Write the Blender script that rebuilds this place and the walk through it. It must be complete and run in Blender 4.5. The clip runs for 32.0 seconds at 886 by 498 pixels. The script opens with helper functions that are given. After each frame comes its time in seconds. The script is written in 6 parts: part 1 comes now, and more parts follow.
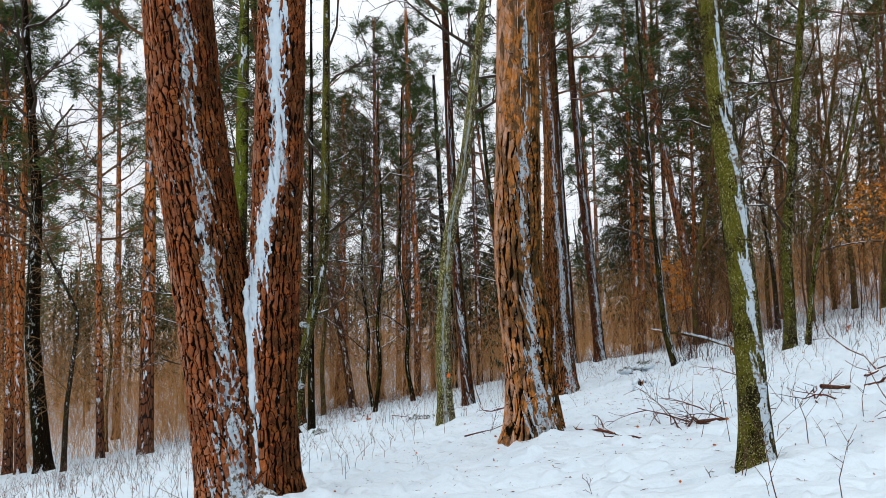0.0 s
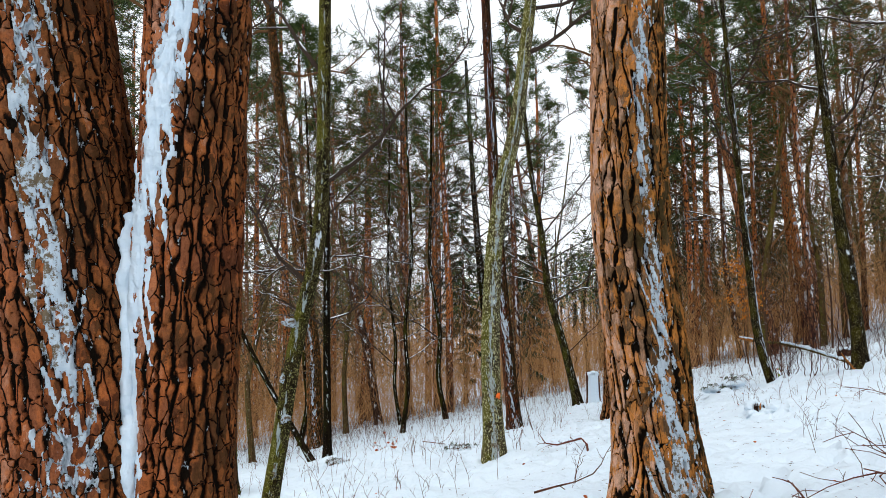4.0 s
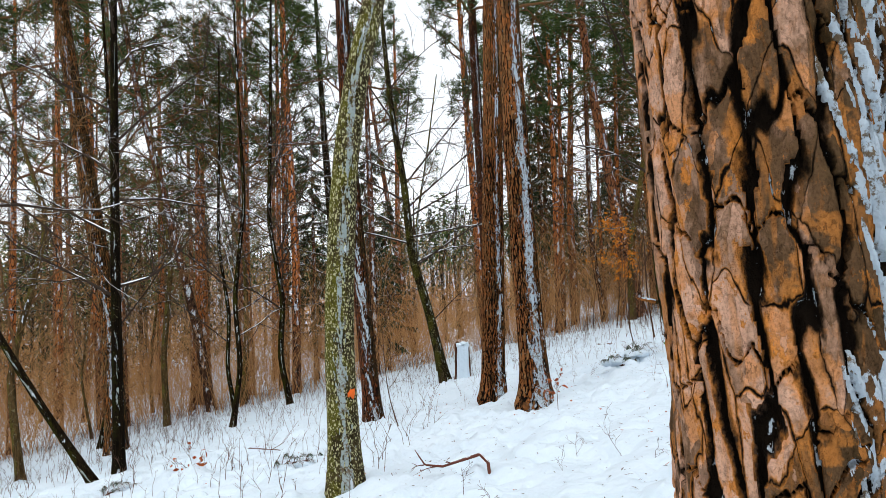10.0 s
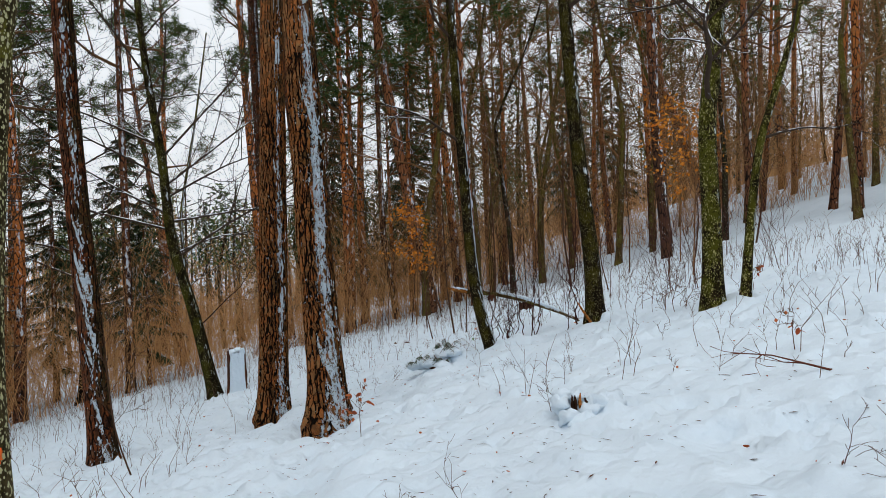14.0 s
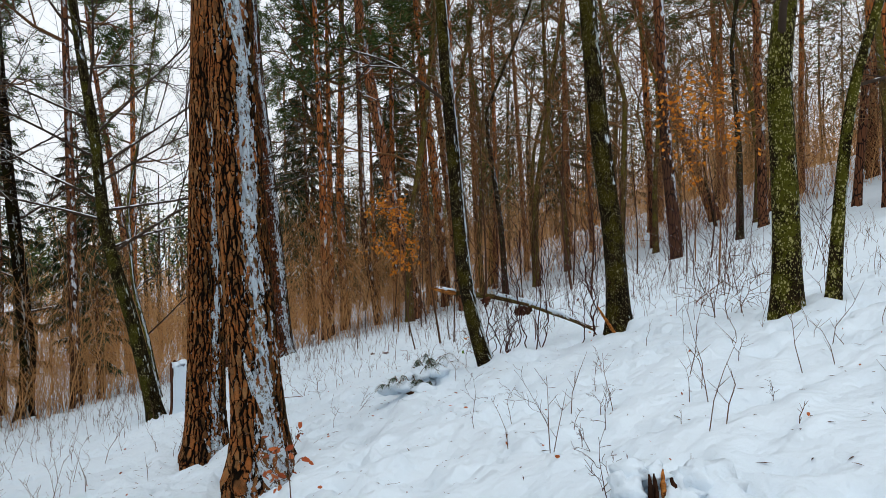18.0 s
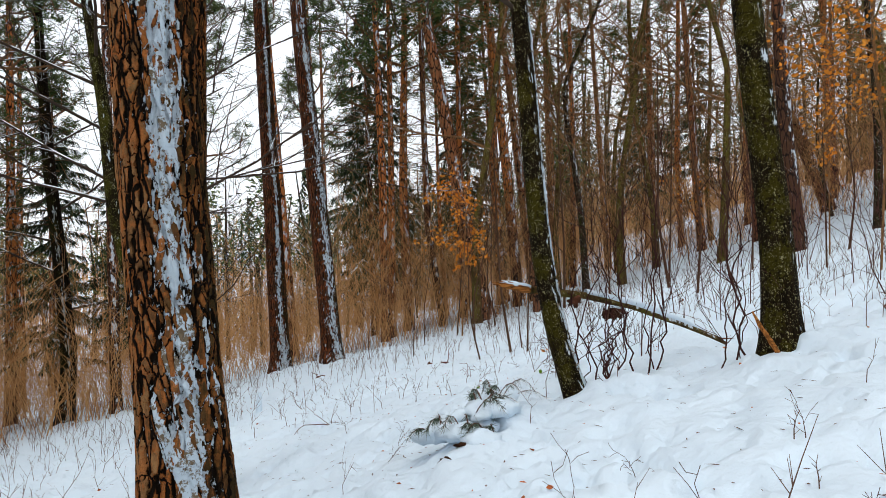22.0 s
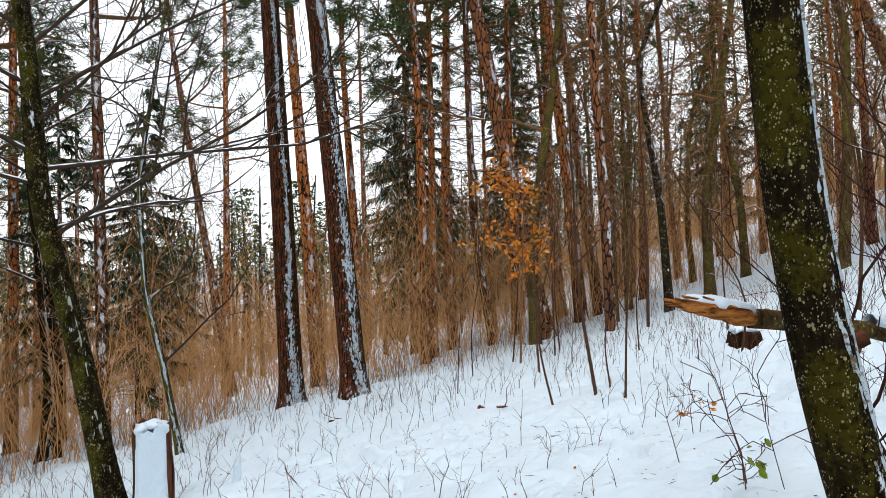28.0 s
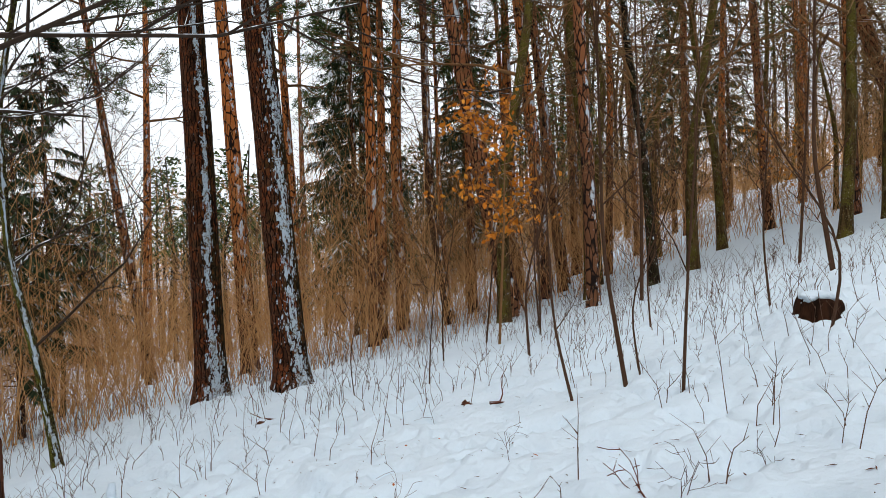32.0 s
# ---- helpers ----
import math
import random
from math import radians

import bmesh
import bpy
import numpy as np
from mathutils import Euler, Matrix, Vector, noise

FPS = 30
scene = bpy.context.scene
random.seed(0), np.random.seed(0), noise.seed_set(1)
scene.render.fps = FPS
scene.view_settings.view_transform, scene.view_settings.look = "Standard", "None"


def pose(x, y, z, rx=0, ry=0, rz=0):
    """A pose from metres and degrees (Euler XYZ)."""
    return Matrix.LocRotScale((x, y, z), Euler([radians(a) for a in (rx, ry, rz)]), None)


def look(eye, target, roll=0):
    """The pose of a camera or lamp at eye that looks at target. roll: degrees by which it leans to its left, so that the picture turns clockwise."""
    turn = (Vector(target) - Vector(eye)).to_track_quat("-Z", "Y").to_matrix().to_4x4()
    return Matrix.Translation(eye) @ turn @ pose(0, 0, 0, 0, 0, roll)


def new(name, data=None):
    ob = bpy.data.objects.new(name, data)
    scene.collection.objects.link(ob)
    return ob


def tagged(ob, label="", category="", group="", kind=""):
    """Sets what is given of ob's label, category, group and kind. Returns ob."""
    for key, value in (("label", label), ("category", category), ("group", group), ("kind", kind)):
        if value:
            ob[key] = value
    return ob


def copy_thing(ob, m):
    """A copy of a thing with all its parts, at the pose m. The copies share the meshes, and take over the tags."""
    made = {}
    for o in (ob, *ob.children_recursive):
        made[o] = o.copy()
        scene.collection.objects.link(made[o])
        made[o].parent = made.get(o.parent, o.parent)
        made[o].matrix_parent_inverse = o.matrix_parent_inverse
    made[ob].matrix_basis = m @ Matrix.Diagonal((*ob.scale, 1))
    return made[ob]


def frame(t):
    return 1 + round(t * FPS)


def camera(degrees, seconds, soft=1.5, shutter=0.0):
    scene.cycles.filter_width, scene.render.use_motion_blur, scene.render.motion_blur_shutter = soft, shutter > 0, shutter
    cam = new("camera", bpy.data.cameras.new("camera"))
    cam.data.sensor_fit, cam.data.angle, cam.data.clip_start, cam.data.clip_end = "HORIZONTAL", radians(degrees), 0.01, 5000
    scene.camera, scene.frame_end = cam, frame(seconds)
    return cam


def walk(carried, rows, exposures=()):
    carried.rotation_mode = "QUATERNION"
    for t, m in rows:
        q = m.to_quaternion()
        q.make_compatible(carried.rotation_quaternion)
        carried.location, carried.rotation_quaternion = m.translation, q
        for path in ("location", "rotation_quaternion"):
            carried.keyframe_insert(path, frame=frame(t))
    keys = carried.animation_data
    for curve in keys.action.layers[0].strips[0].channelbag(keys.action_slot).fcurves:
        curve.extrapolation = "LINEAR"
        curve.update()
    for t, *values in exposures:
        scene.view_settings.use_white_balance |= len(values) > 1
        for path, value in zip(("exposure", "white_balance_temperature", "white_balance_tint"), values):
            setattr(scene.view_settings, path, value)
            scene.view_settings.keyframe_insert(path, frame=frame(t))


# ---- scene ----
cam = camera(67.3, 32.0, soft=0.75)
METRES, EYE, TILT, LEAN, TURN = 22.0, 1.4, 2.5, 1.2, 0.0
ROWS = [
    (0.0, 0.0, 0.0, 0.0, 0.0, 0.0, -0.0),
    (0.5, -0.0013, 0.0081, -0.0006, 1.06, 0.25, 0.08),
    (1.0, 0.0003, 0.0217, -0.005, 3.37, -0.07, 0.23),
    (1.5, 0.0018, 0.0427, -0.0159, 4.93, 0.66, 0.27),
    (2.0, -0.0017, 0.0674, -0.0249, 6.31, 2.29, 0.4),
    (2.5, -0.0029, 0.0932, -0.0232, 6.7, 2.66, 0.36),
    (3.0, -0.0054, 0.115, -0.0236, 5.24, 2.54, 0.25),
    (3.5, -0.0108, 0.1363, -0.0249, 3.74, 1.57, 0.19),
    (4.0, -0.014, 0.1501, -0.022, 2.41, 0.92, 0.14),
    (4.5, -0.0164, 0.1671, -0.0184, 1.44, 0.53, 0.08),
    (6.5, -0.0208, 0.2248, -0.0224, -1.16, -0.68, 0.43),
    (7.0, -0.0226, 0.2403, -0.0247, -2.59, -0.72, 0.41),
    (7.5, -0.0199, 0.2535, -0.0266, -3.31, -0.41, 0.37),
    (8.0, -0.0153, 0.2703, -0.0297, -4.4, -0.81, 0.25),
    (8.5, -0.0137, 0.2843, -0.0354, -5.76, -1.31, 0.18),
    (9.0, -0.0127, 0.2967, -0.0366, -7.12, -1.72, 0.14),
    (9.5, -0.0092, 0.3095, -0.0425, -8.41, -2.12, 0.1),
    (10.0, -0.0063, 0.323, -0.0437, -10.02, -1.72, -0.0),
    (10.5, -0.0078, 0.3365, -0.0513, -12.24, -1.69, -0.09),
    (11.0, -0.0063, 0.3485, -0.0516, -14.38, -1.9, -0.2),
    (11.5, -0.0001, 0.3631, -0.0543, -16.03, -2.01, -0.18),
    (12.0, 0.0034, 0.3758, -0.0551, -18.24, -1.93, -0.27),
    (12.5, 0.0078, 0.3933, -0.0595, -21.04, -2.47, -0.32),
    (13.0, 0.0136, 0.4074, -0.0606, -23.45, -2.46, -0.37),
    (13.5, 0.0217, 0.4218, -0.0601, -25.49, -2.1, -0.42),
    (14.0, 0.0258, 0.4346, -0.0623, -28.26, -1.59, -0.48),
    (14.5, 0.0294, 0.4447, -0.0615, -30.14, -0.97, -0.5),
    (16.5, 0.0639, 0.4913, -0.0669, -31.39, -0.67, -0.72),
    (17.0, 0.0702, 0.5042, -0.0706, -30.92, -1.07, -0.8),
    (17.5, 0.0765, 0.5173, -0.071, -30.16, -0.85, -0.82),
    (18.0, 0.0816, 0.5318, -0.075, -29.34, -1.14, -0.77),
    (18.5, 0.0873, 0.545, -0.0758, -28.19, -1.02, -0.67),
    (19.0, 0.0979, 0.5585, -0.0777, -27.16, -1.32, -0.64),
    (19.5, 0.1068, 0.569, -0.0778, -26.89, -1.06, -0.63),
    (20.0, 0.1158, 0.584, -0.0808, -26.36, -1.17, -0.68),
    (20.5, 0.1235, 0.5969, -0.0815, -25.04, -0.65, -0.61),
    (21.0, 0.1335, 0.6118, -0.083, -23.86, -0.81, -0.55),
    (21.5, 0.14, 0.6243, -0.085, -23.34, -1.03, -0.59),
    (22.0, 0.1449, 0.641, -0.0868, -23.12, -1.31, -0.57),
    (22.5, 0.1502, 0.6539, -0.0875, -22.55, -0.49, -0.61),
    (23.0, 0.1588, 0.6695, -0.0886, -22.42, -0.68, -0.68),
    (23.5, 0.1643, 0.6829, -0.0914, -22.4, -0.61, -0.7),
    (24.0, 0.1697, 0.6997, -0.0949, -21.98, -0.67, -0.61),
    (24.5, 0.1804, 0.7141, -0.096, -21.14, -1.07, -0.54),
    (25.0, 0.1878, 0.7248, -0.093, -20.52, -0.48, -0.47),
    (25.5, 0.1909, 0.7411, -0.0959, -20.11, -0.29, -0.45),
    (27.5, 0.2035, 0.7878, -0.0984, -19.56, -0.69, -0.24),
    (28.0, 0.2053, 0.8006, -0.0984, -19.31, -0.38, -0.23),
    (28.5, 0.2094, 0.8175, -0.1027, -20.16, -0.54, -0.3),
    (29.0, 0.212, 0.8331, -0.1073, -21.71, -0.98, -0.31),
    (29.5, 0.2135, 0.8499, -0.1101, -22.54, -1.33, -0.4),
    (30.0, 0.2162, 0.8626, -0.1126, -22.25, -1.65, -0.43),
    (30.5, 0.2203, 0.8786, -0.1151, -22.42, -1.54, -0.56),
    (31.0, 0.2223, 0.8935, -0.1191, -23.37, -1.77, -0.65),
    (31.5, 0.2246, 0.9077, -0.1188, -24.1, -1.85, -0.63),
    (32.0, 0.2302, 0.9221, -0.121, -24.53, -1.83, -0.72),
]
walk(cam, [(t, pose(0, 0, EYE, TILT, LEAN, TURN) @ pose(METRES * x, METRES * y, METRES * z, 90 + pitch, roll, yaw)) for t, x, y, z, yaw, pitch, roll in ROWS],
     [(0.0, -0.24), (2.0, -0.18), (4.0, 0.0), (7.0, 0.08), (9.0, 0.06), (12.0, 0.12), (14.0, -0.4), (17.0, -0.3), (20.0, -0.24), (23.0, 0.08), (25.0, 0.2), (28.0, 0.16), (30.0, 0.0), (32.0, -0.12)])

# ---- light: a bright overcast winter sky ----
world = bpy.data.worlds.new("overcast_sky")
scene.world = world
world.use_nodes = True
wn, wl = world.node_tree.nodes, world.node_tree.links
sky = wn.new("ShaderNodeTexSky")
sky.sky_type, sky.sun_disc = "NISHITA", False
sky.sun_elevation, sky.sun_rotation, sky.dust_density = radians(76), radians(220), 4.0
veil = wn.new("ShaderNodeMix")
veil.data_type = "RGBA"
veil.inputs[0].default_value = 0.9
veil.inputs[7].default_value = (12.9, 13.5, 14.1, 1)
wl.new(sky.outputs[0], veil.inputs[6])
wl.new(veil.outputs[2], wn["Background"].inputs[0])
wn["Background"].inputs[1].default_value = 0.1
sun = new("sun", bpy.data.lights.new("sun", "SUN"))
sun.data.energy, sun.data.angle, sun.data.color = 1.3, radians(45), (1.0, 0.96, 0.9)
sun.matrix_world = look((-5, -6, 32), (0, 0, 0))


# ---- materials ----
class Nodes:
    """Short hand for building one node material."""

    def __init__(self, name, rough=0.85):
        self.m = bpy.data.materials.new(name)
        self.m.use_nodes = True
        self.n, self.l = self.m.node_tree.nodes, self.m.node_tree.links
        self.out = self.n["Principled BSDF"]
        self.out.inputs["Roughness"].default_value = rough
        self.out.inputs["Specular IOR Level"].default_value = 0.04
        self.co = self.n.new("ShaderNodeTexCoord").outputs["Object"]

    def put(self, socket, value):
        if hasattr(value, "is_linked"):
            self.l.new(value, socket)
        elif hasattr(value, "__len__") and len(value) == 3 and socket.type == "RGBA":
            socket.default_value = (*value, 1)
        else:
            socket.default_value = value

    def scaled(self, sx, sy, sz):
        k = self.n.new("ShaderNodeMapping")
        self.l.new(self.co, k.inputs[0])
        k.inputs["Scale"].default_value = (sx, sy, sz)
        return k.outputs[0]

    def noise(self, scale, detail=4, co=None, rough=0.6):
        k = self.n.new("ShaderNodeTexNoise")
        self.l.new(co or self.co, k.inputs["Vector"])
        k.inputs["Scale"].default_value, k.inputs["Detail"].default_value, k.inputs["Roughness"].default_value = scale, detail, rough
        return k.outputs[0]

    def cells(self, scale, co=None, feature="F1", out="Distance"):
        k = self.n.new("ShaderNodeTexVoronoi")
        k.feature = feature
        self.l.new(co or self.co, k.inputs["Vector"])
        k.inputs["Scale"].default_value = scale
        return k.outputs[out]

    def ramp(self, fac, a, b, lo=0.0, hi=1.0):
        k = self.n.new("ShaderNodeMapRange")
        k.interpolation_type = "SMOOTHSTEP"
        for i, v in enumerate((fac, a, b, lo, hi)):
            self.put(k.inputs[i], v)
        return k.outputs[0]

    def mix(self, fac, a, b):
        k = self.n.new("ShaderNodeMix")
        k.data_type = "RGBA"
        self.put(k.inputs[0], fac), self.put(k.inputs[6], a), self.put(k.inputs[7], b)
        return k.outputs[2]

    def math(self, op, a, b=0.0):
        k = self.n.new("ShaderNodeMath")
        k.operation = op
        self.put(k.inputs[0], a), self.put(k.inputs[1], b)
        return k.outputs[0]

    def attr(self, name):
        k = self.n.new("ShaderNodeAttribute")
        k.attribute_name = name
        return k.outputs["Fac"]

    def rand(self):
        return self.n.new("ShaderNodeObjectInfo").outputs["Random"]

    def island(self):
        return self.n.new("ShaderNodeNewGeometry").outputs["Random Per Island"]

    def facing(self, v):
        k = self.n.new("ShaderNodeVectorMath")
        k.operation = "DOT_PRODUCT"
        self.l.new(self.n.new("ShaderNodeNewGeometry").outputs["Normal"], k.inputs[0])
        k.inputs[1].default_value = v
        return k.outputs["Value"]

    def height(self):
        k = self.n.new("ShaderNodeSeparateXYZ")
        self.l.new(self.co, k.inputs[0])
        return k.outputs[2]

    def bump(self, h, strength=0.5, dist=0.02):
        k = self.n.new("ShaderNodeBump")
        k.inputs["Strength"].default_value, k.inputs["Distance"].default_value = strength, dist
        self.l.new(h, k.inputs["Height"])
        self.l.new(k.outputs[0], self.out.inputs["Normal"])

    def done(self, colour):
        self.put(self.out.inputs["Base Color"], colour)
        return self.m


SNOW = (0.80, 0.845, 0.885)
WIND = (0.14, -0.98, 0.12)


def snow_material(name, bump=0.5, tone=1.0, specks=False, cool=1.0):
    k = Nodes(name, 0.55)
    fine, broad, lumps = k.noise(60, 3), k.noise(2.0, 1), k.noise(11, 1)
    dents = k.ramp(k.noise(5, 1), 0.28, 0.5)
    k.bump(k.math("ADD", k.math("MULTIPLY", fine, 0.1), k.math("ADD", k.math("MULTIPLY", dents, 0.16), k.math("ADD", k.math("MULTIPLY", broad, 0.5), k.math("MULTIPLY", lumps, 0.45)))), bump, 0.11)
    colour = k.mix(broad, (0.63 * tone, 0.735 * tone, 0.83 * tone * cool), (0.70 * tone, 0.795 * tone, 0.875 * tone * cool))
    if specks:
        colour = k.mix(k.ramp(k.math("ADD", k.math("MULTIPLY", k.noise(38, 4, None, 0.7), 0.6), k.math("MULTIPLY", k.noise(7, 3), 0.4)), 0.5, 0.57), colour, (0.15, 0.11, 0.07))
    return k.done(colour)


def wind_snow(k, amount, colour, scale=6.0):
    """Snow blown against the windward side of a trunk, broken up by the bark."""
    patch = k.math("ADD", k.math("MULTIPLY", k.noise(scale * 1.6, 5, k.scaled(1, 1, 0.4), 0.7), 0.65), k.math("MULTIPLY", k.noise(0.9, 3), 0.5))
    side = k.math("ADD", k.facing(WIND), k.math("MULTIPLY", k.math("SUBTRACT", patch, 0.57), 3.0))
    return k.mix(k.ramp(side, 1.2 - amount, 1.32 - amount), colour, (0.62, 0.67, 0.72))


def hero_bark_material(name, low, mid, pale, rust, modelled=False, crack=0.085, faint=0.0):
    """Plated pine bark. pu and pv run round and up the stem in plates; edge and tone belong to plates that the mesh
    itself models;
    dry is high towards -x, where the plates are coloured paler, wind on the side that faces the snow."""
    k = Nodes(name, 0.85)
    place = k.n.new("ShaderNodeCombineXYZ")
    k.l.new(k.attr("pu"), place.inputs[0]), k.l.new(k.attr("pv"), place.inputs[1])
    ragged = k.n.new("ShaderNodeTexNoise")
    ragged.inputs["Scale"].default_value, ragged.inputs["Detail"].default_value = 1.6, 4
    k.l.new(place.outputs[0], ragged.inputs["Vector"])
    warp = k.n.new("ShaderNodeVectorMath")
    warp.operation = "MULTIPLY_ADD"
    k.l.new(ragged.outputs["Color"], warp.inputs[0])
    warp.inputs[1].default_value = (0.55, 0.5, 0)
    k.l.new(place.outputs[0], warp.inputs[2])

    def plates(scale, feature, out, shift=0.0):
        move = k.n.new("ShaderNodeVectorMath")
        k.l.new(warp.outputs[0], move.inputs[0])
        move.inputs[1].default_value = (shift, 0, 0)
        v = k.n.new("ShaderNodeTexVoronoi")
        v.voronoi_dimensions, v.feature = "2D", feature
        k.l.new(move.outputs[0], v.inputs["Vector"])
        v.inputs["Scale"].default_value = scale
        return v.outputs[out]

    fine, wear, dry = k.noise(120, 3), k.noise(24, 5, k.scaled(1, 1, 0.6), 0.7), k.attr("dry")
    blotch, streak, stain = k.noise(8, 5, k.scaled(1, 1, 0.6), 0.7), k.noise(13, 4, k.scaled(1, 1, 0.16), 0.65), k.noise(2.2, 4)
    flake, own_flake = plates(2.3, "DISTANCE_TO_EDGE", "Distance"), plates(2.3, "F1", "Color")
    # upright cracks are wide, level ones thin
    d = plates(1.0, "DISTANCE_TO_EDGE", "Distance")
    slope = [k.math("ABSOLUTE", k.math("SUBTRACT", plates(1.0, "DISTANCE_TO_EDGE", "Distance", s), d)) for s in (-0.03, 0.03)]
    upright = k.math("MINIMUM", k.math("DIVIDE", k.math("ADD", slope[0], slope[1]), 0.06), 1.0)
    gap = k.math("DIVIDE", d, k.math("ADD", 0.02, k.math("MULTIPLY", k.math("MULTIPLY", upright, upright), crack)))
    own = plates(1.0, "F1", "Color")
    if modelled:
        gap = k.math("MINIMUM", k.attr("edge"), k.math("ADD", gap, faint))
        own = k.math("ADD", k.math("MULTIPLY", own, 0.85), k.math("MULTIPLY", k.attr("tone"), 0.15))
    rag = 0.8 if modelled else 1.0
    gap = k.math("ADD", gap, k.math("ADD", k.math("MULTIPLY", k.math("SUBTRACT", wear, 0.5), 3.2 * rag), k.math("MULTIPLY", k.math("SUBTRACT", blotch, 0.5), 2.4 * rag)))
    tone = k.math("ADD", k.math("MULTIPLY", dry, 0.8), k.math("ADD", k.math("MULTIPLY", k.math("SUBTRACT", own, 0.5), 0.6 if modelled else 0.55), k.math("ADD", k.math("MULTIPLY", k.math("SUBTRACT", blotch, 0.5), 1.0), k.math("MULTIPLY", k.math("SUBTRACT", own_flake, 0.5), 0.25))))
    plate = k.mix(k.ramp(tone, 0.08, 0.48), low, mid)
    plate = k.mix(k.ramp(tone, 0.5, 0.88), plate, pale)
    plate = k.mix(k.math("MULTIPLY", k.ramp(streak, 0.56, 0.64), 0.35 if modelled else 0.6), plate, rust)
    plate = k.mix(k.math("MULTIPLY", k.ramp(k.math("ADD", k.noise(7, 5), k.math("MULTIPLY", own_flake, 0.2)), 0.62, 0.68), 0.55 if modelled else 0.85), plate, rust)
    if modelled:
        # thin layers that have flaked off with ragged edges
        layer = k.noise(11, 7, k.scaled(1, 1, 0.55), 0.68)
        plate = k.mix(k.ramp(layer, 0.40, 0.415, 0.4, 0), plate, tuple(0.55 * c for c in mid))
        plate = k.mix(k.math("MULTIPLY", k.ramp(layer, 0.55, 0.57), k.ramp(k.noise(4.5, 4, k.scaled(1, 1, 0.5)), 0.44, 0.56, 0.15, 0.95)), plate, rust)
        plate = k.mix(k.ramp(layer, 0.64, 0.655, 0, 0.6), plate, pale)
        shells = k.math("ADD", k.ramp(layer, 0.40, 0.415), k.math("ADD", k.ramp(layer, 0.49, 0.5), k.math("ADD", k.ramp(layer, 0.565, 0.58), k.ramp(layer, 0.64, 0.655))))
        # fresh bark shows along the lips of the cracks
        lip = k.math("MULTIPLY", k.ramp(gap, 1.0, 1.25), k.ramp(gap, 1.5, 2.4, 1, 0))
        plate = k.mix(k.math("MULTIPLY", k.math("MULTIPLY", lip, k.ramp(k.noise(5, 4, k.scaled(1, 1, 0.5)), 0.45, 0.53)), 0.9), plate, rust)
    plate = k.mix(k.math("MULTIPLY", k.ramp(k.math("SUBTRACT", stain, k.math("MULTIPLY", dry, 0.25)), 0.34, 0.5), 0.35 if modelled else 0.5), plate, (0.06, 0.045, 0.014))
    plate = k.mix(k.math("MULTIPLY", k.ramp(k.math("ADD", flake, k.math("MULTIPLY", k.math("SUBTRACT", wear, 0.5), 0.3)), 0.004, 0.012 if modelled else 0.09, 1, 0), 0.25 if modelled else 0.5), plate, tuple(0.3 * c for c in low))
    plate = k.mix(k.math("MULTIPLY", k.ramp(wear, 0.5, 0.66), 0.3 if modelled else 0.6), plate, tuple(0.5 * c for c in low))
    plate = k.mix(k.math("MULTIPLY", k.ramp(fine, 0.45, 0.7), 0.3), plate, tuple(0.5 * c for c in low))
    # dark bark of the cracks, with shade painted in: darkened rims, near-black floors
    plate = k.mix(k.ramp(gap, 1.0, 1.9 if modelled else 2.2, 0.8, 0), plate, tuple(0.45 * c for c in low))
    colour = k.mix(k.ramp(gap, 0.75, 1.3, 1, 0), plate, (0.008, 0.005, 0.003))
    h = k.math("ADD", k.math("MULTIPLY", k.ramp(gap, 0.2, 2.4), 1.6), k.math("ADD", k.math("MULTIPLY", own_flake, 0.35), k.math("ADD", k.math("MULTIPLY", k.ramp(flake, 0, 0.15), 0.4), k.math("ADD", k.math("MULTIPLY", wear, 0.7), k.math("MULTIPLY", fine, 0.2)))))
    if modelled:
        h = k.math("ADD", k.math("ADD", k.math("MULTIPLY", k.ramp(gap, 0.2, 2.0), 1.4), k.math("MULTIPLY", shells, 0.3)), k.math("ADD", k.math("MULTIPLY", wear, 0.9), k.math("MULTIPLY", fine, 0.35)))
    k.bump(h, 1.0, 0.014)
    flecks = k.math("ADD", k.math("MULTIPLY", k.attr("wind"), 0.5), k.math("ADD", k.math("MULTIPLY", k.math("SUBTRACT", k.noise(26, 5, k.scaled(1, 1, 0.5), 0.65), 0.5), 2.4), k.math("ADD", k.math("MULTIPLY", k.math("SUBTRACT", k.noise(3.1, 3, k.scaled(1, 1, 0.6)), 0.5), 1.2), k.ramp(gap, 0.5, 2.2, 0.25, 0))))
    return k.done(k.mix(k.ramp(flecks, 0.62, 0.7), colour, (0.50, 0.56, 0.62)))


def pine_bark_material(name="pine_bark_far", low=(0.155, 0.058, 0.026), high=(0.60, 0.185, 0.04), amount=0.1, turn=2.6):
    k = Nodes(name, 0.9)
    plates = k.cells(9, k.scaled(1, 1, 0.3), "DISTANCE_TO_EDGE")
    fine = k.noise(24, 4)
    h = k.math("ADD", k.height(), k.math("MULTIPLY", k.math("SUBTRACT", k.noise(1.1, 3), 0.5), 5))
    colour = k.mix(k.ramp(h, k.math("ADD", turn - 2.5, k.math("MULTIPLY", k.rand(), 4)), turn + 3.5), low, high)
    colour = k.mix(k.math("MULTIPLY", fine, 0.55), colour, (0.16, 0.075, 0.045))
    colour = k.mix(k.ramp(plates, 0.03, 0.12), (0.018, 0.012, 0.01), colour)
    k.bump(plates, 0.8, 0.03)
    return k.done(wind_snow(k, amount, colour))


